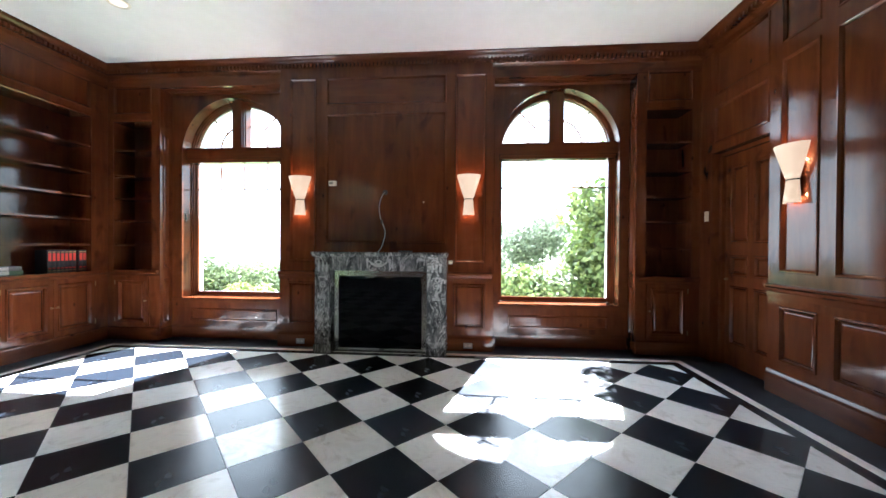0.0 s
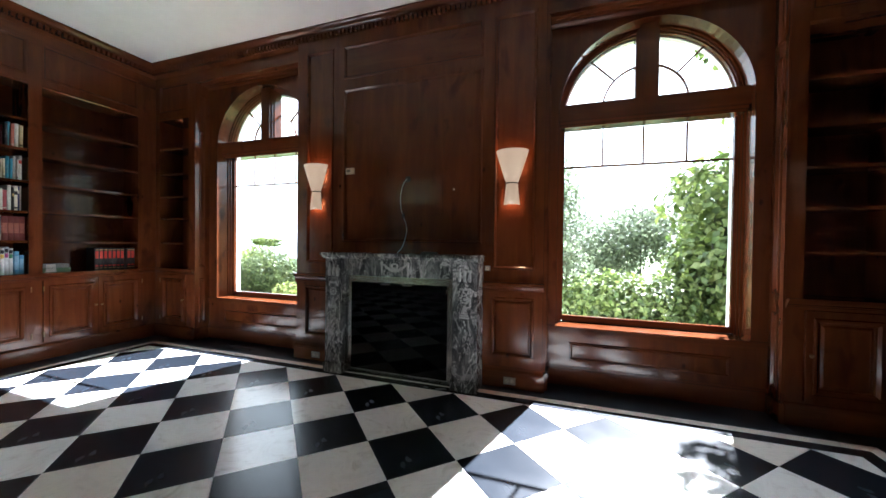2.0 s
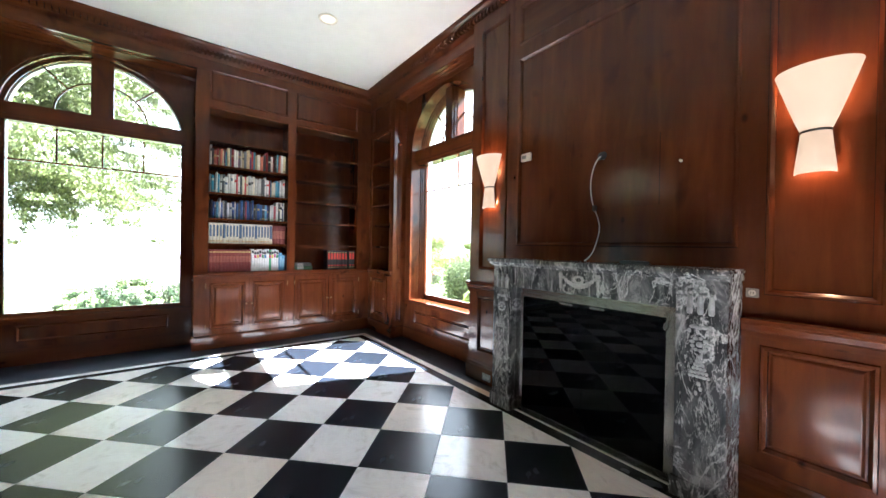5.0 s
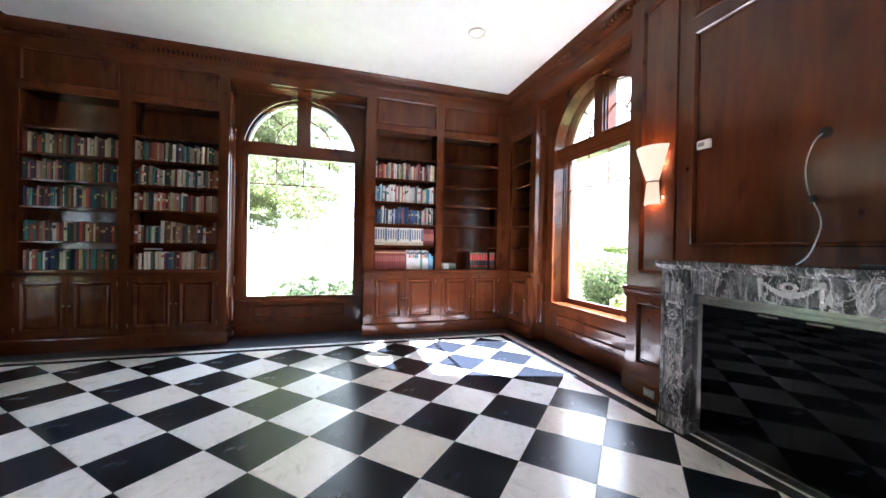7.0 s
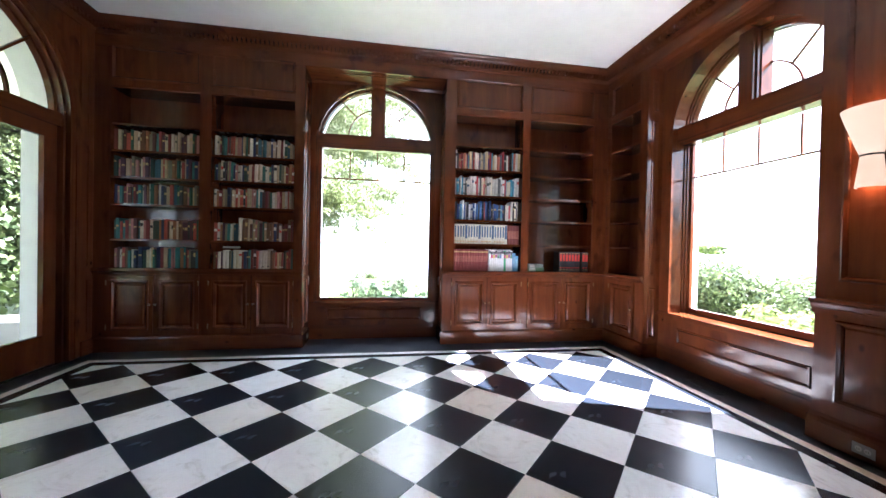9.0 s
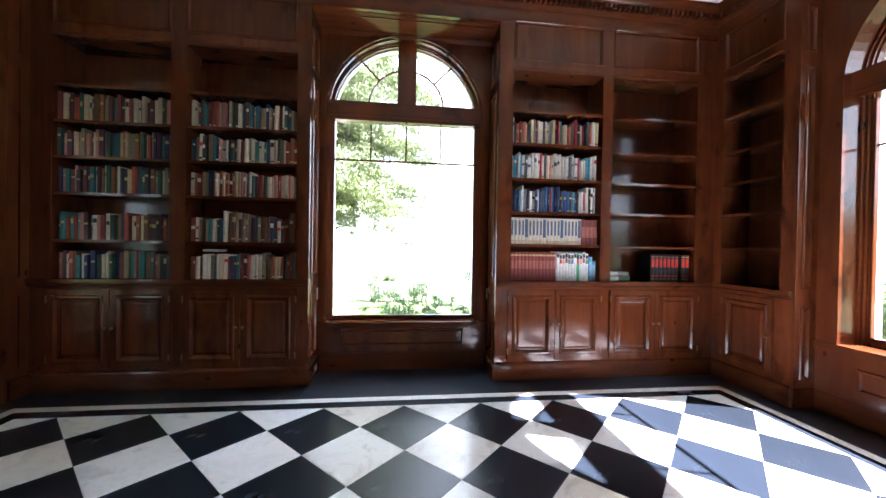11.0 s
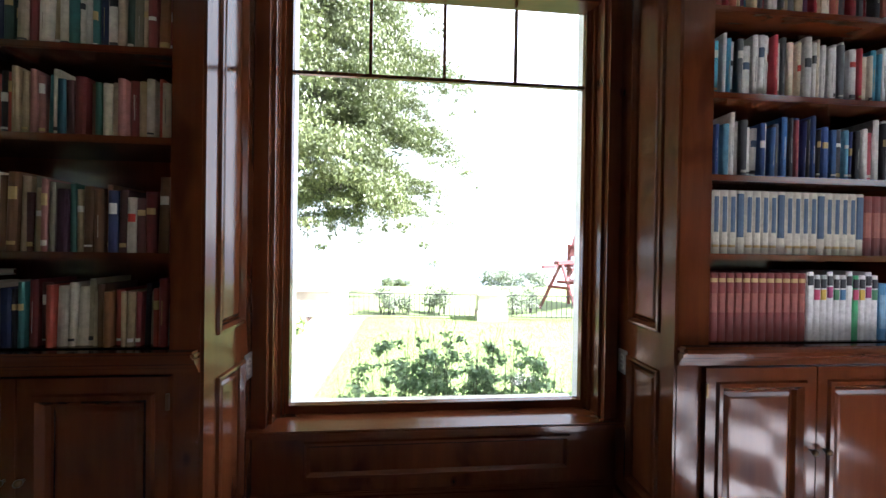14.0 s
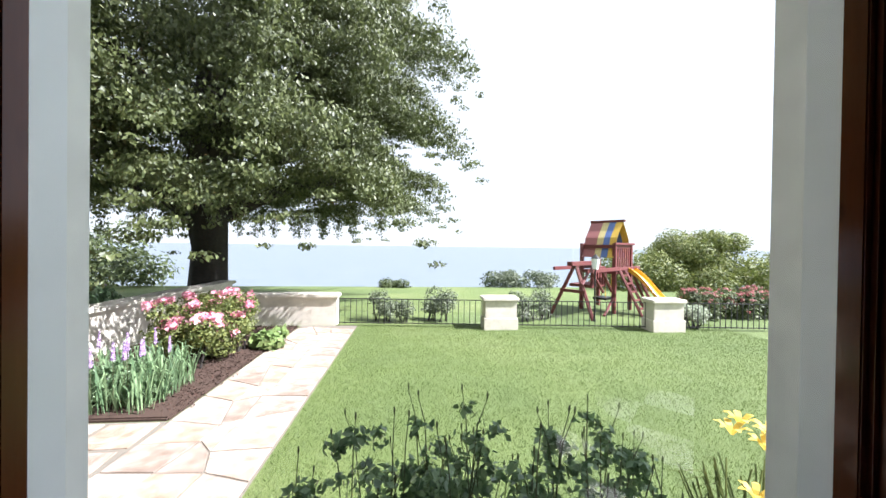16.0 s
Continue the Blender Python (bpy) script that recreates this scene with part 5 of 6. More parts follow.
    book(G2, 0.0, 0.022, 0.0, 0.16, cloth((0.5, 0.47, 0.4)), "thin pale book lying on top of a row", "books in the two-bay case", [], 0.0, 0.06, 0.12)


fireplace()
fixtures()
east_wall()
south_wall()
books()


# ---- outdoors ----
def sheet(name, rows, ys, material):
    bm = bmesh.new()
    grid = [[bm.verts.new((x, y, z)) for y in ys] for x, z in rows]
    for a, c in zip(grid, grid[1:]):
        for i in range(len(ys) - 1):
            bm.faces.new((a[i], a[i + 1], c[i + 1], c[i]))
    return part(name, bm, material)


GROUND = -0.9


def leaf_cloud(name, blobs, count, size, material, parent=None, seed=1, label="", droop=0.0, shell_=0.45):
    """Many small folded leaves scattered through a set of ellipsoids (centre, radii)."""
    rng = np.random.default_rng(seed)
    bl = np.array(blobs, float)
    wgt = (bl[:, 3] * bl[:, 4] + bl[:, 4] * bl[:, 5] + bl[:, 3] * bl[:, 5])
    pick = rng.choice(len(bl), count, p=wgt / wgt.sum())
    u = rng.normal(size=(count, 3))
    u /= np.linalg.norm(u, axis=1)[:, None]
    r = (1 - shell_ * rng.random(count) ** 1.6) * (1 + 0.10 * rng.normal(size=count))
    p = bl[pick, :3] + u * bl[pick, 3:6] * r[:, None]
    nrm = u + 0.7 * rng.normal(size=(count, 3)) + np.array((0, 0, 0.5))
    nrm /= np.linalg.norm(nrm, axis=1)[:, None]
    t = np.cross(nrm, rng.normal(size=(count, 3)))
    t[:, 2] -= droop
    t /= np.linalg.norm(t, axis=1)[:, None] + 1e-9
    b = np.cross(nrm, t)
    sz = size * (0.6 + 0.8 * rng.random(count))[:, None]
    tip, base = p + t * sz, p - t * sz * 0.9
    lft, rgt = p + b * sz * 0.55 + nrm * sz * 0.15, p - b * sz * 0.55 + nrm * sz * 0.15
    co = np.stack((base, lft, tip, rgt), 1).reshape(-1, 3)
    me = bpy.data.meshes.new(name)
    me.vertices.add(count * 4)
    me.vertices.foreach_set("co", co.ravel())
    idx = np.arange(count * 4).reshape(-1, 4)
    tri = np.concatenate((idx[:, (0, 1, 2)], idx[:, (0, 2, 3)]), 1).reshape(-1)
    me.loops.add(count * 6)
    me.loops.foreach_set("vertex_index", tri.astype(np.int32))
    me.polygons.add(count * 2)
    me.polygons.foreach_set("loop_start", np.arange(0, count * 6, 3, dtype=np.int32))
    me.polygons.foreach_set("loop_total", np.full(count * 2, 3, dtype=np.int32))
    me.update()
    me.validate()
    me.materials.append(material)
    ob = new(name, me)
    if parent is not None:
        ob.parent = parent
        if parent.type == "EMPTY":
            ob.matrix_parent_inverse = Matrix.Translation(parent.location).inverted()
    if label:
        ob["label"] = label
    return ob


def limb(bm, pts, k=9):
    """A tapered branch through points (x, y, z, radius)."""
    rings = []
    for i, (x, y, z, r) in enumerate(pts):
        a, c = pts[max(0, i - 1)], pts[min(len(pts) - 1, i + 1)]
        way = Vector((c[0] - a[0], c[1] - a[1], c[2] - a[2])).normalized()
        side = way.orthogonal().normalized()
        up = way.cross(side)
        rings.append([bm.verts.new(Vector((x, y, z)) + (side * math.cos(2 * math.pi * j / k) + up * math.sin(2 * math.pi * j / k)) * r * (1 + 0.12 * math.sin(3 * j + i))) for j in range(k)])
    for p, q in zip(rings, rings[1:]):
        for j in range(k):
            bm.faces.new((p[j], p[(j + 1) % k], q[(j + 1) % k], q[j]))
    bm.faces.new(rings[-1])


def big_tree():
    tx, ty = -13.6, -4.7
    tree = thing("tree", (tx, ty, GROUND), "large old beech with dense drooping green leaves on the lawn", "tree")
    bm = bmesh.new()
    limb(bm, [(tx, ty, GROUND - 0.1, 0.8), (tx, ty, -0.3, 0.60), (tx + 0.05, ty + 0.05, 1.2, 0.53), (tx + 0.1, ty, 2.6, 0.62), (tx, ty, 4.5, 0.6), (tx, ty, 8, 0.35)], 16)
    part("trunk", bm, BARK, tree, smooth=True)
    rnd = random.Random(5)
    for i in range(11):
        a = 2 * math.pi * i / 11 + rnd.uniform(-0.2, 0.2)
        bm = bmesh.new()
        L = rnd.uniform(5.0, 7.5)
        z0 = rnd.uniform(1.8, 4.5)
        limb(bm, [(tx, ty, z0, 0.34), (tx + L * 0.3 * math.cos(a), ty + L * 0.3 * math.sin(a), z0 + 1.2, 0.22), (tx + L * 0.65 * math.cos(a), ty + L * 0.65 * math.sin(a), z0 + 1.9, 0.13), (tx + L * math.cos(a), ty + L * math.sin(a), z0 + 1.6, 0.04)])
        part("limb", bm, BARK, tree)
    blobs = []
    # fans of leaves that spring from the limbs and droop at their tips
    for i in range(430):
        th, zz = rnd.uniform(0, 2 * math.pi), rnd.random()
        z = 2.9 + 10.4 * zz
        prof = 8.6 * math.sqrt(max(0.05, 1 - ((z - 4.8) / 9.6) ** 2)) if z > 4.8 else 8.7 + 0.2 * (z - 2.9)
        prof *= 1.12 + 0.08 * math.sin(5 * th + 1.3 * z) + 0.05 * math.sin(9 * th - 2.1 * z)
        k = rnd.uniform(0.75, 1.6)
        rr = prof * rnd.uniform(0.40, 1.0) ** 0.5 - 2.0 * k
        ca, sa = math.cos(th), math.sin(th)
        if ca < -0.5 and i % 2:
            continue
        bend = rnd.uniform(0.04, 0.11)
        for q in range(9):
            out, w = rr + 0.30 * k * q, (0.34, 0.46, 0.56, 0.62, 0.62, 0.56, 0.46, 0.34, 0.22)[q] * k
            side = rnd.uniform(-0.30, 0.30) * k
            blobs.append((tx + out * 0.86 * ca - sa * side, ty + out * sa + ca * side, z - bend * k * (q - 2) ** 2 * 0.55 + rnd.uniform(-0.08, 0.08), w, w, 0.34 * w))
    for i in range(240):
        th = rnd.uniform(0, 2 * math.pi)
        rr = 6.8 * math.sqrt(rnd.random())
        blobs.append((tx + rr * math.cos(th), ty + rr * math.sin(th), rnd.uniform(3.0, 10.5), 1.1, 1.1, 0.5))
    for i in range(30):
        th = rnd.uniform(0, 2 * math.pi)
        rr = rnd.uniform(4.5, 7.6)
        for q in range(5):
            blobs.append((tx + rr * 0.86 * math.cos(th), ty + rr * math.sin(th), 2.9 - 0.27 * q, 0.46 - 0.07 * q, 0.46 - 0.07 * q, 0.22))
    leaf_cloud("crown", blobs, 860000, 0.054, LEAF_TREE, tree, 3, droop=0.9, shell_=0.8)


def shrub(name, label, blobs, count, size, mat, category="shrub", seed=1, petals=None, group=""):
    sh = thing(name, (blobs[0][0], blobs[0][1], GROUND), label, category, group)
    leaf_cloud("foliage", blobs, count, size, mat, sh, seed)
    rnd = random.Random(seed)
    bm = bmesh.new()
    for b in blobs[:10]:
        limb(bm, [(b[0] + rnd.uniform(-.1, .1), b[1] + rnd.uniform(-.1, .1), GROUND - 0.05, 0.025), (b[0], b[1], (b[2] + GROUND) / 2, 0.018), (b[0] + rnd.uniform(-.1, .1), b[1], b[2], 0.006)], 6)
    part("stems", bm, BARK, sh)["kind"] = "stuff"
    if petals:
        pm, pc, ps, top = petals
        pb = []
        for i in range(pc):
            b = rnd.choice(blobs)
            a, e = rnd.uniform(0, 2 * math.pi), rnd.uniform(0.05, 1.0)
            pb.append((b[0] + b[3] * math.cos(a) * e, b[1] + b[4] * math.sin(a) * e, b[2] + b[5] * math.sqrt(max(0, 1 - e * e)) * 1.02, ps, ps, ps * 0.6))
        leaf_cloud("blossom", pb, pc * 22, ps * 0.55, pm, sh, seed + 1, shell_=0.6)
    return sh


def spread(rnd, x0, x1, y0, y1, z0, z1, r0, r1, n, flat_=0.8):
    out = []
    for i in range(n):
        r = rnd.uniform(r0, r1)
        out.append((rnd.uniform(x0, x1), rnd.uniform(y0, y1), rnd.uniform(z0, z1), r, r, r * flat_))
    return out


PORCH_X = (-2.7, 0.35, 3.4, 6.4)


def outdoors():
    g = sheet("ground", [(80, GROUND), (-1.4, GROUND), (-10.6, GROUND), (-16, -1.0), (-23, -1.25), (-27, -3.0), (-34, -9.0)], [-400, -60, -20, -3.6, 1, 12, 30, 80, 400], TURF)
    tagged(g, "mown green lawn running down to the shore", "lawn", kind="structure")
    w = sheet("sea", [(-24, -6.0), (-200, -6.0), (-4500, -6.0)], [-4500, -300, 300, 4500], SEA)
    tagged(w, "pale calm sea reaching the horizon", "sea", kind="structure")
    # flagged path
    bed = tagged(boxed("path", flat, [(-10.45, -1.35, -0.58, 0.97, GROUND - 0.1, GROUND + 0.012), (-5.12, -2.6, -2.6, -0.584, GROUND - 0.1, GROUND + 0.012)], plain("sandy_joint", (0.16, 0.14, 0.11), 0.95), None, 0.004), "sunlit irregular sandstone flag path", "path", kind="structure")
    rnd = random.Random(8)
    xs = [-1.4 - 0.62 * i for i in range(15)]
    jit = {}

    def node(i, j):
        if (i, j) not in jit:
            e = 0.0 if j in (0, 3) else rnd.uniform(-0.20, 0.20)
            jit[i, j] = (max(-10.42, min(-1.38, xs[i] + rnd.uniform(-0.23, 0.23))), -0.56 + 0.507 * j + e)
        return jit[i, j]
    for i in range(14):
        for j in range(3):
            quad = [node(i, j), node(i, j + 1), node(i + 1, j + 1), node(i + 1, j)]
            cx, cy = sum(p[0] for p in quad) / 4, sum(p[1] for p in quad) / 4
            quad = [(cx + (p[0] - cx) * 0.955 - cx, cy + (p[1] - cy) * 0.955 - cy) for p in quad]
            ob = new("flagstone", slab_mesh("flagstone", quad, -0.03, 0.0, FLAG, 0.006))
            ob.location = (cx, cy, GROUND + 0.024 + rnd.uniform(-0.004, 0.004))
            ob.parent = bed
    flower_bed = tagged(boxed("flower_bed", flat, [(-10.3, -5.15, -3.5, -0.60, GROUND - 0.1, GROUND + 0.05)], MULCH, None, 0.02), "dark bark mulch flower bed beside the path", "flower bed", kind="structure")
    # paving that turns off the path before the bed
    for i in range(4):
        for j in range(3):
            x0, y0 = -5.08 + 0.62 * i, -2.55 + 0.66 * j
            quad = [(x0 + rnd.uniform(0.0, 0.06), y0 + rnd.uniform(0.0, 0.06)), (x0 + 0.58, y0 + rnd.uniform(0.0, 0.05)), (x0 + 0.58 - rnd.uniform(0.0, 0.05), y0 + 0.62), (x0 + rnd.uniform(0.0, 0.05), y0 + 0.62 - rnd.uniform(0.0, 0.06))]
            ob = new("flagstone", slab_mesh("flagstone", [(p[0] - x0, p[1] - y0) for p in quad], -0.03, 0.0, FLAG, 0.006))
            ob.location = (x0, y0, GROUND + 0.024 + rnd.uniform(-0.004, 0.004))
            ob.parent = bed
    chips = [(-10.2 + 0.33 * i, -0.72 - 0.3 * j, GROUND + 0.052, 0.26, 0.24, 0.012) for i in range(15) for j in range(7)]
    leaf_cloud("bark_chips", chips, 9000, 0.022, MULCH, flower_bed, 90, "loose bark chips", shell_=0.95)["kind"] = "stuff"
    # low walls and piers
    gw = thing("garden_wall", (-10.4, -3.75, GROUND), "low cream stone garden wall with a flat coping", "garden wall", "garden walls", "structure")
    boxed("wall", flat, [(-13.0, -6.2, -3.95, -3.6, GROUND - 0.1, 0.0)], STONE_WALL, gw, 0.01)
    boxed("coping", flat, [(-13.1, -6.1, -4.02, -3.52, 0.0, 0.10)], STONE_WALL, gw, 0.015)
    gw = thing("garden_wall", (-10.6, -1.6, GROUND), "low cream stone garden wall with a flat coping", "garden wall", "garden walls", "structure")
    boxed("wall", flat, [(-10.85, -10.5, -3.6, 0.38, GROUND - 0.1, -0.11)], STONE_WALL, gw, 0.01)
    boxed("coping", flat, [(-10.92, -10.43, -3.6, 0.44, -0.11, -0.01)], STONE_WALL, gw, 0.015)
    fx = lambda y: -10.5 + 0.09 * (y - 0.4)
    for y in (4.92, 9.5):
        pr = thing("pier", (fx(y), y, GROUND), "square cream stone garden pier with a moulded cap", "pier", "garden piers")
        boxed("base", flat, [(fx(y) - 0.26, fx(y) + 0.26, y - 0.475, y + 0.475, GROUND - 0.05, GROUND + 0.32)], STONE_WALL, pr, 0.012)
        boxed("shaft", flat, [(fx(y) - 0.23, fx(y) + 0.23, y - 0.44, y + 0.44, GROUND + 0.32, -0.11)], STONE_WALL, pr, 0.012)
        boxed("cap", flat, [(fx(y) - 0.28, fx(y) + 0.28, y - 0.50, y + 0.50, -0.11, -0.01)], STONE_WALL, pr, 0.02)
    bar = slab_mesh("baluster", [(0.008, 0.008), (-0.008, 0.008), (-0.008, -0.008), (0.008, -0.008)], 0.0, 0.72, IRON)
    for y0, y1 in ((0.46, 4.42), (5.42, 9.0), (10.0, 14.2)):
        fn = thing("iron_fence", (fx((y0 + y1) / 2), (y0 + y1) / 2, GROUND), "thin black iron garden fence", "fence", "garden fences")
        bm = bmesh.new()
        for z in (-0.13, GROUND + 0.10):
            a = [bm.verts.new((fx(y) + dx, y, zz)) for y in (y0, y1) for dx in (-0.012, 0.012) for zz in (z - 0.012, z + 0.012)]
            bmesh.ops.convex_hull(bm, input=a)
        part("rails", bm, IRON, fn)
        k = int((y1 - y0) / 0.155)
        for i in range(k + 1):
            y = y0 + (y1 - y0) * i / k
            ob = new("baluster", bar)
            ob.parent, ob.location = fn, Vector((fx(y), y, GROUND + 0.06)) - fn.location
    big_tree()
    r = random.Random(21)
    shrub("rose_bush", "pink roses in bloom against the garden wall", spread(r, -8.2, -6.7, -2.0, -1.0, -0.55, 0.20, 0.24, 0.40, 26), 17000, 0.030, LEAF_LIGHT, "rose bush", 31, (PETAL_PINK, 75, 0.10, 0))
    pn = thing("perennial", (-5.8, -1.6, GROUND), "feathery green perennials with violet flower spikes in the bed", "perennial")
    bm = bmesh.new()
    for i in range(620):
        x, y, a = r.uniform(-6.5, -5.25), r.uniform(-2.25, -0.95), r.uniform(0, 6.28)
        L, top = r.uniform(0.1, 0.28), GROUND + r.uniform(0.35, 0.72)
        ca, sa = math.cos(a), math.sin(a)
        q = [(x, y, GROUND), (x + ca * L * 0.35, y + sa * L * 0.35, (GROUND + top) / 2 + 0.06), (x + ca * L * 0.75, y + sa * L * 0.75, top), (x + ca * L * 1.25, y + sa * L * 1.25, top - 0.05)]
        rows = [[bm.verts.new((px - sa * w, py + ca * w, pz)), bm.verts.new((px + sa * w, py - ca * w, pz))] for (px, py, pz), w in zip(q, (0.006, 0.011, 0.009, 0.001))]
        for p, s in zip(rows, rows[1:]):
            bm.faces.new((p[0], p[1], s[1], s[0]))
    part("foliage", bm, LEAF_ROSE, pn, "narrow arching leaves", False)["kind"] = "stuff"
    leaf_cloud("undergrowth", spread(r, -6.3, -5.4, -2.1, -1.2, -0.75, -0.5, 0.18, 0.28, 12), 9000, 0.026, LEAF_ROSE, pn, 32)
    sp = thing("flower_spikes", (-5.6, -1.5, GROUND), "tall violet flower spikes on thin stems", "flowers")
    bl = []
    bm = bmesh.new()
    for i in range(10):
        x, y, z = r.uniform(-6.2, -5.3), r.uniform(-2.2, -1.15), r.uniform(-0.28, -0.05)
        limb(bm, [(x, y, GROUND, 0.006), (x + 0.01, y, z, 0.004)], 5)
        bl += [(x + 0.01, y, z + 0.03 * k, 0.026 - 0.003 * k, 0.026 - 0.003 * k, 0.03) for k in range(8)]
    part("stems", bm, STEM, sp)["kind"] = "stuff"
    leaf_cloud("spikes", bl, 2200, 0.013, PETAL_VIOLET, sp, 8)
    shrub("hosta", "light green hosta at the edge of the path", spread(r, -8.7, -8.2, -0.85, -0.5, -0.78, -0.62, 0.16, 0.26, 8, 0.8), 420, 0.105, LEAF_HOSTA, "hosta", 33)
    shrub("shrub", "dark-leaved hydrangea behind the garden wall", spread(r, -9.2, -8.4, -5.1, -4.5, -0.1, 0.25, 0.35, 0.5, 7), 2200, 0.075, LEAF_ROSE, "shrub", 34, (PETAL_VIOLET, 6, 0.09, 0), "garden shrubs")
    for y0, y1, seed in ((1.1, 2.5, 41), (2.9, 3.6, 42), (5.6, 6.9, 43)):
        shrub("shrub", "loose grey-green shrub behind the iron fence", spread(r, -11.4, -10.9, y0, y1, -0.6, -0.1, 0.2, 0.34, 9), 1700, 0.04, LEAF_GREY, "shrub", seed, None, "garden shrubs")
    shrub("flowering_bush", "dense bush with dull red flowers beyond the fence", spread(r, -11.9, -11.1, 11.5, 16.0, -0.7, -0.15, 0.3, 0.45, 26), 13000, 0.045, LEAF_HEDGE, "shrub", 51, (PETAL_RED, 260, 0.055, 0), "garden shrubs")
    shrub("flowering_bush", "pale variegated clump beside the stone pier", spread(r, -10.1, -9.8, 10.3, 10.9, -0.72, -0.3, 0.16, 0.26, 10), 1800, 0.04, LEAF_PALE, "shrub", 52, None, "garden shrubs")
    shrub("hedge", "tall rounded green hedge along the shore garden", spread(r, -24, -20, 15.5, 29, -0.9, 0.6, 0.9, 1.4, 60), 36000, 0.085, LEAF_LIGHT, "hedge", 53, None, "hedges")
    shrub("shrub", "round green seaside trees above the hedge", spread(r, -24, -21, 19.5, 24.0, 0.9, 2.3, 0.6, 1.1, 26), 17000, 0.075, LEAF_LIGHT, "tree", 54, None, "garden shrubs")
    shrub("shrub", "low seaside scrub at the edge of the lawn", spread(r, -24, -22.5, 7.5, 12, -1.1, -0.5, 0.4, 0.8, 14), 4500, 0.08, LEAF_GREY, "shrub", 55, None, "garden shrubs")
    shrub("shrub", "low round bush on the far lawn", spread(r, -23, -22.2, 0.6, 2.0, -1.2, -0.9, 0.3, 0.5, 6), 1800, 0.07, LEAF_HEDGE, "shrub", 56, None, "garden shrubs")
    shrub("shrub", "dense green bushes behind the old tree", spread(r, -27, -22, -22, -13, -0.5, 1.6, 1.2, 2.0, 16), 9000, 0.14, LEAF_HEDGE, "shrub", 57, None, "garden shrubs")
    # rose canes before the west window
    rb = thing("rose_bush", (-1.65, 2.75, GROUND), "tall leggy rose bush without flowers close under the window", "rose bush")
    canes = bmesh.new()
    tips = []
    for i in range(90):
        x, y = r.uniform(-1.85, -1.42), r.uniform(1.92, 3.56)
        h = r.uniform(0.46, 0.90) - 0.22 * abs(y - 2.7) / 0.7
        dx, dy = r.uniform(-0.1, 0.1), r.uniform(-0.14, 0.14)
        p = [(x - dx, y - dy * 1.5, GROUND, 0.005), (x - dx * 0.3, y - dy * 0.6, (h + GROUND) / 2, 0.0034), (x + dx * 0.2, y, h - 0.12, 0.0024), (x + dx * 0.5, y + dy * 0.3, h - 0.015, 0.0016), (x + dx * 0.5, y + dy * 0.31, h, 0.0042), (x + dx * 0.5, y + dy * 0.32, h + 0.015, 0.002)]
        limb(canes, p, 5)
        for k in range(5):
            f = r.uniform(0.0, 0.85)
            tips.append((x + r.uniform(-.05, .05), y + r.uniform(-.06, .06), h - 0.06 - 0.72 * f, 0.06, 0.06, 0.035))
    part("canes", canes, STEM, rb)["kind"] = "stuff"
    leaf_cloud("foliage", tips, 11500, 0.020, LEAF_ROSE, rb, 61, shell_=0.95)
    ly = thing("daylily", (-2.1, 4.25, GROUND), "yellow daylilies with arching narrow leaves by the window", "flowers")
    bm = bmesh.new()
    for fx_, fy_, fz_ in ((-2.1, 4.16, 0.40), (-2.05, 4.30, 0.34), (-2.15, 4.26, 0.42), (-2.1, 4.38, 0.38), (-2.0, 4.2, 0.12), (-2.15, 4.45, 0.33)):
        turn = r.uniform(0, 6.28)
        for k in range(6):
            a = turn + k * math.pi / 3
            ca, sa = math.cos(a), math.sin(a)
            rows = []
            for d, z, w in ((0.005, 0.0, 0.004), (0.028, 0.035, 0.014), (0.055, 0.055, 0.017), (0.082, 0.050, 0.003)):
                rows.append([bm.verts.new((fx_ + ca * d - sa * w, fy_ + sa * d + ca * w, fz_ + z)), bm.verts.new((fx_ + ca * d + sa * w, fy_ + sa * d - ca * w, fz_ + z))])
            for p, s in zip(rows, rows[1:]):
                bm.faces.new((p[0], p[1], s[1], s[0]))
    part("flowers", bm, PETAL_YELLOW, ly, "open yellow trumpet flowers", False)["kind"] = "stuff"
    bm = bmesh.new()
    for i in range(46):
        a = r.uniform(0, 6.28)
        ca, sa = math.cos(a), math.sin(a)
        x, y = -2.1 + r.uniform(-.1, .1), 4.28 + r.uniform(-.15, .15)
        L = r.uniform(0.2, 0.42)
        limb(bm, [(x, y, GROUND, 0.007), (x + ca * L * 0.3, y + sa * L * 0.3, -0.25, 0.006), (x + ca * L * 0.7, y + sa * L * 0.7, 0.10, 0.004), (x + ca * L, y + sa * L, 0.05, 0.0015)], 4)
    part("blades", bm, LEAF_LIGHT, ly)["kind"] = "stuff"
    # grass near the window
    rng = np.random.default_rng(4)
    n = 160000
    gx = -1.5 - 9.0 * rng.random(n) ** 1.25
    gy = 1.0 + 10.5 * rng.random(n)
    h = 0.02 + 0.03 * rng.random(n)
    ang = rng.random(n) * 6.283
    wd = 0.0022 + 0.002 * rng.random(n)
    lean = rng.normal(size=(n, 2)) * 0.02
    v0 = np.stack((gx - np.cos(ang) * wd, gy - np.sin(ang) * wd, np.full(n, GROUND)), 1)
    v1 = np.stack((gx + np.cos(ang) * wd, gy + np.sin(ang) * wd, np.full(n, GROUND)), 1)
    v2 = np.stack((gx + lean[:, 0], gy + lean[:, 1], GROUND + h), 1)
    me = bpy.data.meshes.new("grass")
    me.vertices.add(3 * n)
    me.vertices.foreach_set("co", np.stack((v0, v1, v2), 1).ravel())
    me.loops.add(3 * n)
    me.loops.foreach_set("vertex_index", np.arange(3 * n, dtype=np.int32))
    me.polygons.add(n)
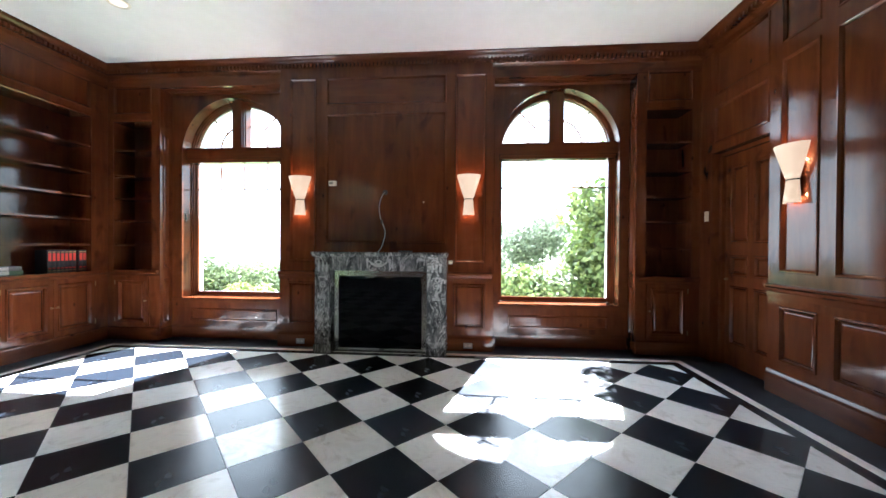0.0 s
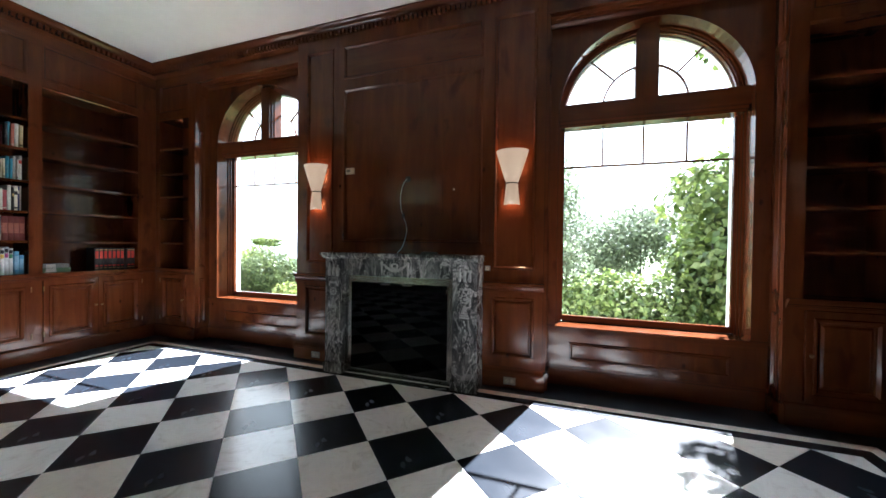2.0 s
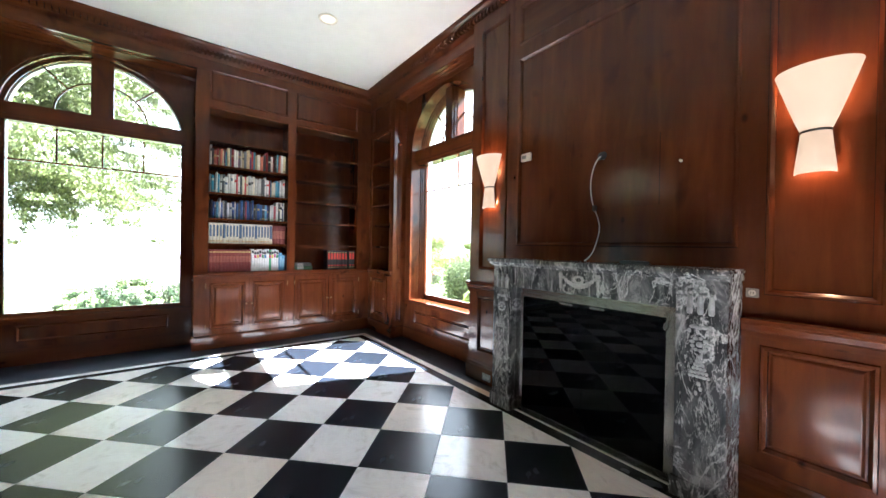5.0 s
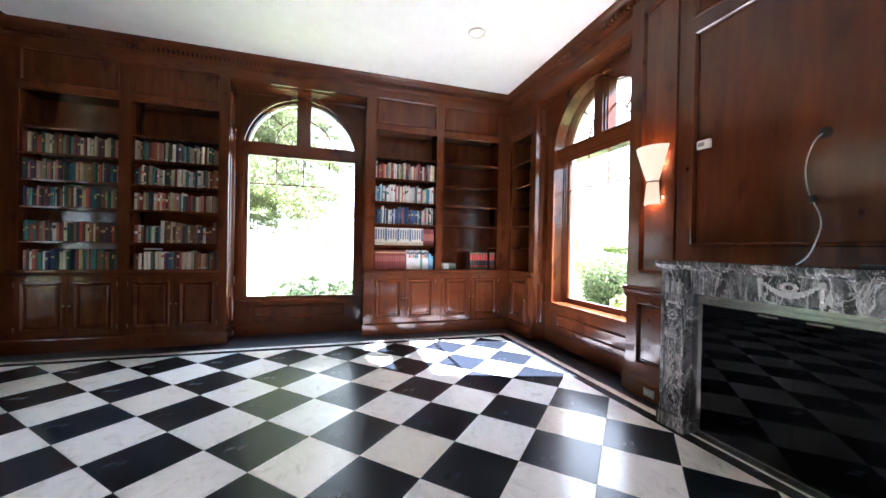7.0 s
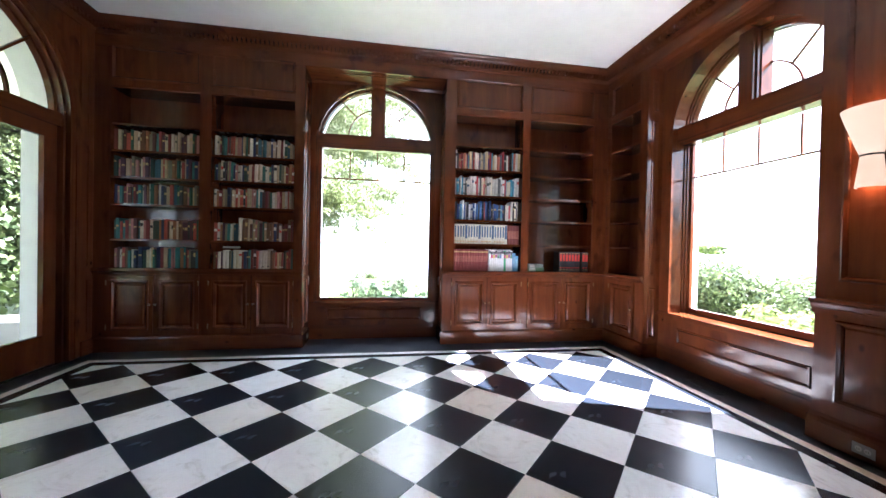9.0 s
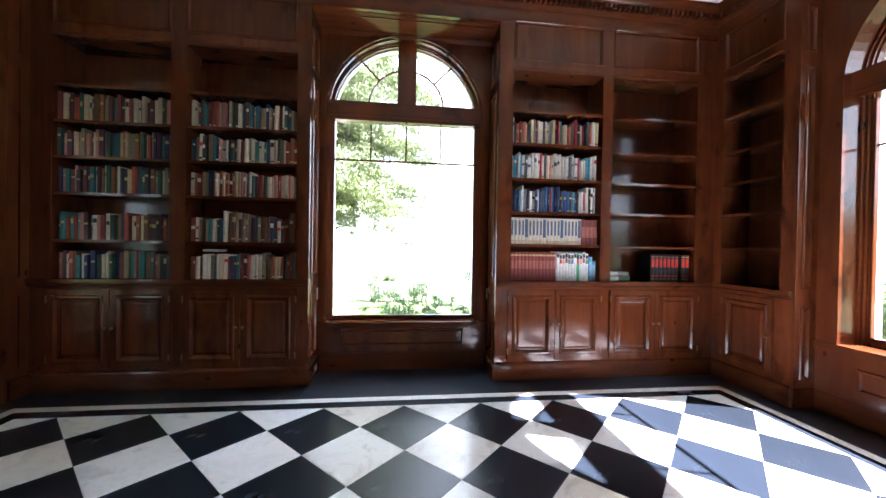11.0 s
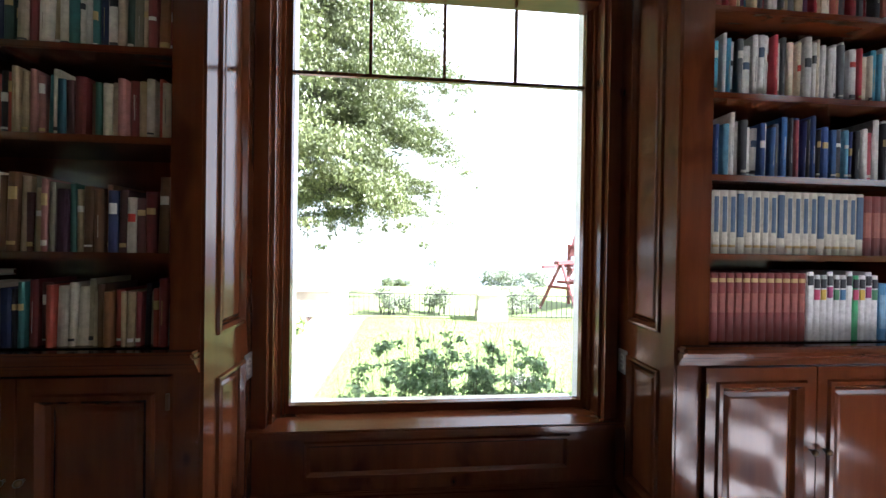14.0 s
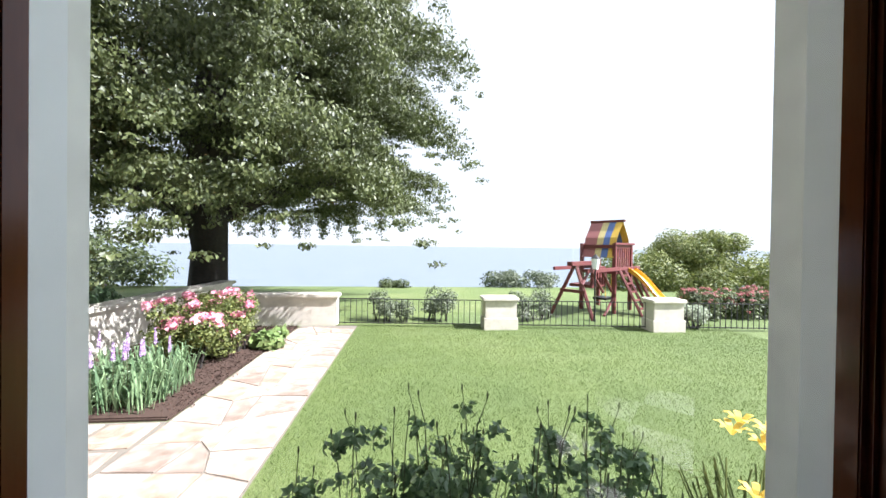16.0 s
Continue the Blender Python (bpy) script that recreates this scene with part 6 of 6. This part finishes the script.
    me.polygons.foreach_set("loop_start", np.arange(0, 3 * n, 3, dtype=np.int32))
    me.polygons.foreach_set("loop_total", np.full(n, 3, dtype=np.int32))
    me.update()
    me.materials.append(GRASS_BLADE)
    tagged(new("grass", me), "short bright green mown grass", "grass", kind="stuff")
    # north garden
    shrub("hedge", "clipped low green hedge outside the north window", spread(r, -4.4, 2.2, 10.2, 11.2, -0.4, 0.75, 0.5, 0.75, 42), 50000, 0.042, LEAF_HEDGE, "hedge", 71, None, "hedges")
    shrub("hydrangea", "white hydrangea heads by the north window", spread(r, 0.25, 1.05, 7.45, 7.75, -0.4, 0.5, 0.22, 0.30, 12), 3000, 0.06, LEAF_LIGHT, "hydrangea", 72, (PETAL_WHITE, 16, 0.12, 0))
    shrub("shrub", "small flat-topped clipped tree beyond the hedge", [(-6.7, 14.0, 1.46, 0.75, 0.5, 0.10), (-6.35, 13.9, 1.30, 0.40, 0.35, 0.08), (-7.05, 14.0, 1.34, 0.35, 0.3, 0.07)], 1800, 0.05, LEAF_BROAD, "tree", 79, None, "garden shrubs")
    shrub("broadleaf_tree", "broad-leaved small tree in full sun beside the window", spread(r, 7.3, 9.0, 8.6, 9.8, 0.0, 2.5, 0.5, 0.8, 34) + spread(r, 8.1, 9.2, 8.6, 9.8, 2.4, 4.6, 0.4, 0.7, 16) + spread(r, 7.35, 9.0, 8.6, 9.5, 4.5, 5.8, 0.28, 0.5, 14), 26000, 0.080, LEAF_BROAD, "tree", 73)
    shrub("shrub", "leafy light green shrub outside the north window", spread(r, 5.3, 7.2, 8.9, 9.8, -0.5, 0.55, 0.45, 0.65, 22), 17000, 0.052, LEAF_BROAD, "shrub", 74, None, "garden shrubs")
    shrub("shrub", "tall slim green shrub outside the north window", spread(r, 4.9, 5.4, 9.6, 10.2, -0.4, 2.9, 0.25, 0.4, 20), 2600, 0.05, LEAF_GREY, "shrub", 75, None, "garden shrubs")
    shrub("hedge", "hazy grey-green trees behind the garden shrubs", spread(r, 2.5, 13, 13.5, 15, -0.3, 2.4, 0.7, 1.1, 46), 42000, 0.06, LEAF_GREY, "hedge", 76, None, "hedges")
    # foliage beyond the door, carried high and wide out of view to cut daylight
    shrub("shrub", "dense green shrubs beyond the garden door, massed high to cut daylight", spread(r, -8, 8, -9.5, -7.5, -0.3, 8.5, 1.2, 1.9, 120), 90000, 0.13, LEAF_HEDGE, "shrub", 77, None, "garden shrubs")
    # white columns outside the garden door; unseen roof and beams added to shade it
    porch = thing("porch", (2.5, -2.9, -0.03), "square white columns with an added unseen roof shading the garden door", "porch", kind="structure")
    boxed("roof", flat, [(-3.0, 9.0, -7.0, -1.042, 3.75, 3.95)], STUCCO, porch, 0.01)
    boxed("beam", flat, [(-3.0, 9.0, -4.70, -4.40, 3.35, 3.748)], STUCCO, porch, 0.01)
    boxed("outer_beam", flat, [(-3.0, 9.0, -6.95, -6.65, 2.9, 3.748)], STUCCO, porch, 0.01)
    for x in PORCH_X:
        col = boxed("column", flat, [(x - 0.15, x + 0.15, -4.70, -4.40, 0.10, 3.25)], WHITE_VINYL, porch, 0.01)
        boxed("base", flat, [(x - 0.19, x + 0.19, -4.74, -4.36, -0.03, 0.10)], WHITE_VINYL, col, 0.01)
        boxed("capital", flat, [(x - 0.19, x + 0.19, -4.74, -4.36, 3.25, 3.349)], WHITE_VINYL, col, 0.01)
    tagged(boxed("patio", flat, [(-3.0, 9.0, -6.5, -1.042, GROUND - 0.1, -0.03)], plain("grey_patio_stone", (0.20, 0.19, 0.17), 0.8, 0, 0.15, 4), None, 0.01), "grey stone patio outside the garden doors", "patio", kind="structure")


def playset():
    ps = thing("playset", (-12.9, 9.75, GROUND), "red-stained wooden playset with striped canopy and yellow slide", "playset")
    red = plain("red_cedar_stain", (0.14, 0.035, 0.032), 0.6)
    yel = plain("yellow_slide_plastic", (0.75, 0.42, 0.03), 0.35)
    x0, x1, y0, y1 = -13.6, -12.4, 9.1, 10.4
    for x in (x0, x1):
        for y in (y0, y1):
            boxed("post", flat, [(x - 0.06, x + 0.06, y - 0.06, y + 0.06, GROUND, 1.55)], red, ps, 0.008)
    boxed("platform", flat, [(x0 - 0.1, x1 + 0.1, y0 - 0.1, y1 + 0.1, 0.48, 0.58)], red, ps, 0.01)
    for y in (y0, y1):
        boxed("guard_rail", flat, [(x0, x1, y - 0.03, y + 0.03, 1.38, 1.5)], red, ps, 0.006)
    boxed("guard_rail", flat, [(x1 - 0.03, x1 + 0.03, y0, y1, 1.38, 1.52)], red, ps, 0.006)
    for i in range(7):
        y = y0 + 0.13 + 0.17 * i
        boxed("slat", flat, [(x1 - 0.015, x1 + 0.015, y - 0.045, y + 0.045, 0.58, 1.4)], red, ps, 0.004)
    stripes = [(0.34, 0.13, 0.12), (0.34, 0.13, 0.12), (0.60, 0.50, 0.22), (0.10, 0.16, 0.36), (0.62, 0.40, 0.05)]
    ym = (y0 + y1) / 2
    for sg in (-1, 1):
        for k in range(5):
            xa, xb = x0 + 0.02 + 0.235 * k, x0 + 0.02 + 0.235 * (k + 1)
            bm = bmesh.new()
            pts = [bm.verts.new((x, ym + sg * yy, z + e)) for x in (xa, xb) for yy, z in ((0.0, 2.35), (0.45, 1.75), (0.72, 1.05)) for e in (0, 0.015)]
            for a, c in ((0, 2), (2, 4)):
                bm.faces.new((pts[a], pts[c], pts[c + 6], pts[a + 6]))
                bm.faces.new((pts[a + 1], pts[c + 1], pts[c + 7], pts[a + 7]))
            part("canopy_stripe", bm, cloth(stripes[k]), ps)
    boxed("ridge", flat, [(x0 - 0.02, x1 + 0.06, ym - 0.04, ym + 0.04, 2.33, 2.42)], red, ps, 0.006)
    # slide
    bm = bmesh.new()
    prof = [(-0.28, 0.16), (-0.25, 0.0), (0.25, 0.0), (0.28, 0.16)]
    rows = []
    for f in [i / 10 for i in range(11)]:
        x = x1 + 0.1 + 1.55 * f
        z = 0.55 - 1.28 * (f - 0.06 * math.sin(2 * math.pi * f))
        rows.append([bm.verts.new((x, y1 - 0.2 + yy - 0.2 * f, z + zz)) for yy, zz in prof])
    for p, q in zip(rows, rows[1:]):
        for i in range(3):
            bm.faces.new((p[i], p[i + 1], q[i + 1], q[i]))
    sl = part("slide", bm, yel, ps, "bright yellow plastic slide")
    sl.modifiers.new("thick", "SOLIDIFY").thickness = 0.03
    # ladder, swing arm, table wing
    for y in (y0 + 0.1, y0 + 0.55):
        bm = bmesh.new()
        limb(bm, [(x1 + 0.9, y, GROUND, 0.05), (x1 + 0.05, y, 0.75, 0.05)], 6)
        part("ladder_rail", bm, red, ps)
    for k in range(5):
        z = GROUND + 0.25 + 0.27 * k
        x = x1 + 0.9 - 0.85 * (z - GROUND) / 1.65
        boxed("rung", flat, [(x - 0.03, x + 0.03, y0 + 0.1, y0 + 0.55, z - 0.03, z + 0.03)], red, ps, 0.005)
    boxed("swing_beam", flat, [(-13.1, -12.9, 7.2, y0, 0.78, 0.92)], red, ps, 0.01)
    for sx in (-0.75, 0.75):
        bm = bmesh.new()
        limb(bm, [(-13.0 + sx, 7.35, GROUND, 0.06), (-13.0, 7.55, 0.85, 0.06)], 6)
        part("a_frame_leg", bm, red, ps)
    boxed("brace", flat, [(-13.45, -12.55, 7.38, 7.46, -0.1, 0.0)], red, ps, 0.006)
    boxed("crow_nest", flat, [(-13.4, -12.6, 7.9, 8.9, 0.05, 0.15), (-12.65, -12.6, 7.9, 8.9, 0.15, 0.75)], red, ps, 0.006)
    for y in (8.15, 8.6):
        for dx in (-0.18, 0.18):
            boxed("chain", flat, [(-13.0 + dx - 0.008, -13.0 + dx + 0.008, y + 1.2 - 0.008, y + 1.2 + 0.008, -0.45, 0.48)], yel, ps, 0)
    boxed("swing_seat", flat, [(-13.25, -12.75, 9.25, 9.9, -0.5, -0.42)], BLACK, ps, 0.01)
    # long deck beam, low balcony with slats, second ladder, braces, swing rope
    boxed("deck_beam", flat, [(x1 + 0.06, x1 + 0.14, 7.0, 10.95, 0.60, 0.72)], red, ps, 0.008)
    boxed("deck_beam", flat, [(x0 - 0.14, x0 - 0.06, 7.4, 10.6, 0.60, 0.72)], red, ps, 0.008)
    boxed("top_rail", flat, [(x1 + 0.02, x1 + 0.10, 8.95, 10.55, 1.50, 1.58)], red, ps, 0.008)
    for i in range(6):
        y = 7.95 + 0.18 * i
        boxed("slat", flat, [(-12.6, -12.57, y - 0.05, y + 0.05, 0.15, 0.60)], red, ps, 0.004)
    for y in (10.25, 10.7):
        bm = bmesh.new()
        limb(bm, [(x1 + 0.75, y, GROUND, 0.05), (x1 + 0.10, y - 0.1, 0.70, 0.05)], 6)
        part("ladder_rail", bm, red, ps)
    for ya, za, yb, zb_ in ((7.5, 0.6, 8.3, -0.1), (8.9, -0.1, 8.2, 0.6), (7.3, 0.62, 6.9, 0.25), (9.1, -0.3, 8.4, GROUND)):
        bm = bmesh.new()
        limb(bm, [(x1, ya, za, 0.045), (x1, yb, zb_, 0.045)], 6)
        part("brace", bm, red, ps)
    ps.rotation_euler.z = radians(35)
    lp = thing("lamp_post", (-10.9, 8.15, GROUND), "black garden lamp post with a white lantern", "street lamp")
    bm = bmesh.new()
    turned(bm, flat, -10.9, 8.15, [(GROUND, 0.05), (GROUND + 0.1, 0.03), (0.7, 0.022), (0.72, 0.06)], 10)
    part("post", bm, IRON, lp)
    bm = bmesh.new()
    turned(bm, flat, -10.9, 8.15, [(0.72, 0.09), (1.05, 0.13)], 6)
    part("lantern", bm, WHITE_VINYL, lp, "white glass lantern")
    bm = bmesh.new()
    turned(bm, flat, -10.9, 8.15, [(1.05, 0.15), (1.13, 0.06), (1.2, 0.01)], 6)
    part("roof", bm, IRON, lp)


outdoors()
playset()
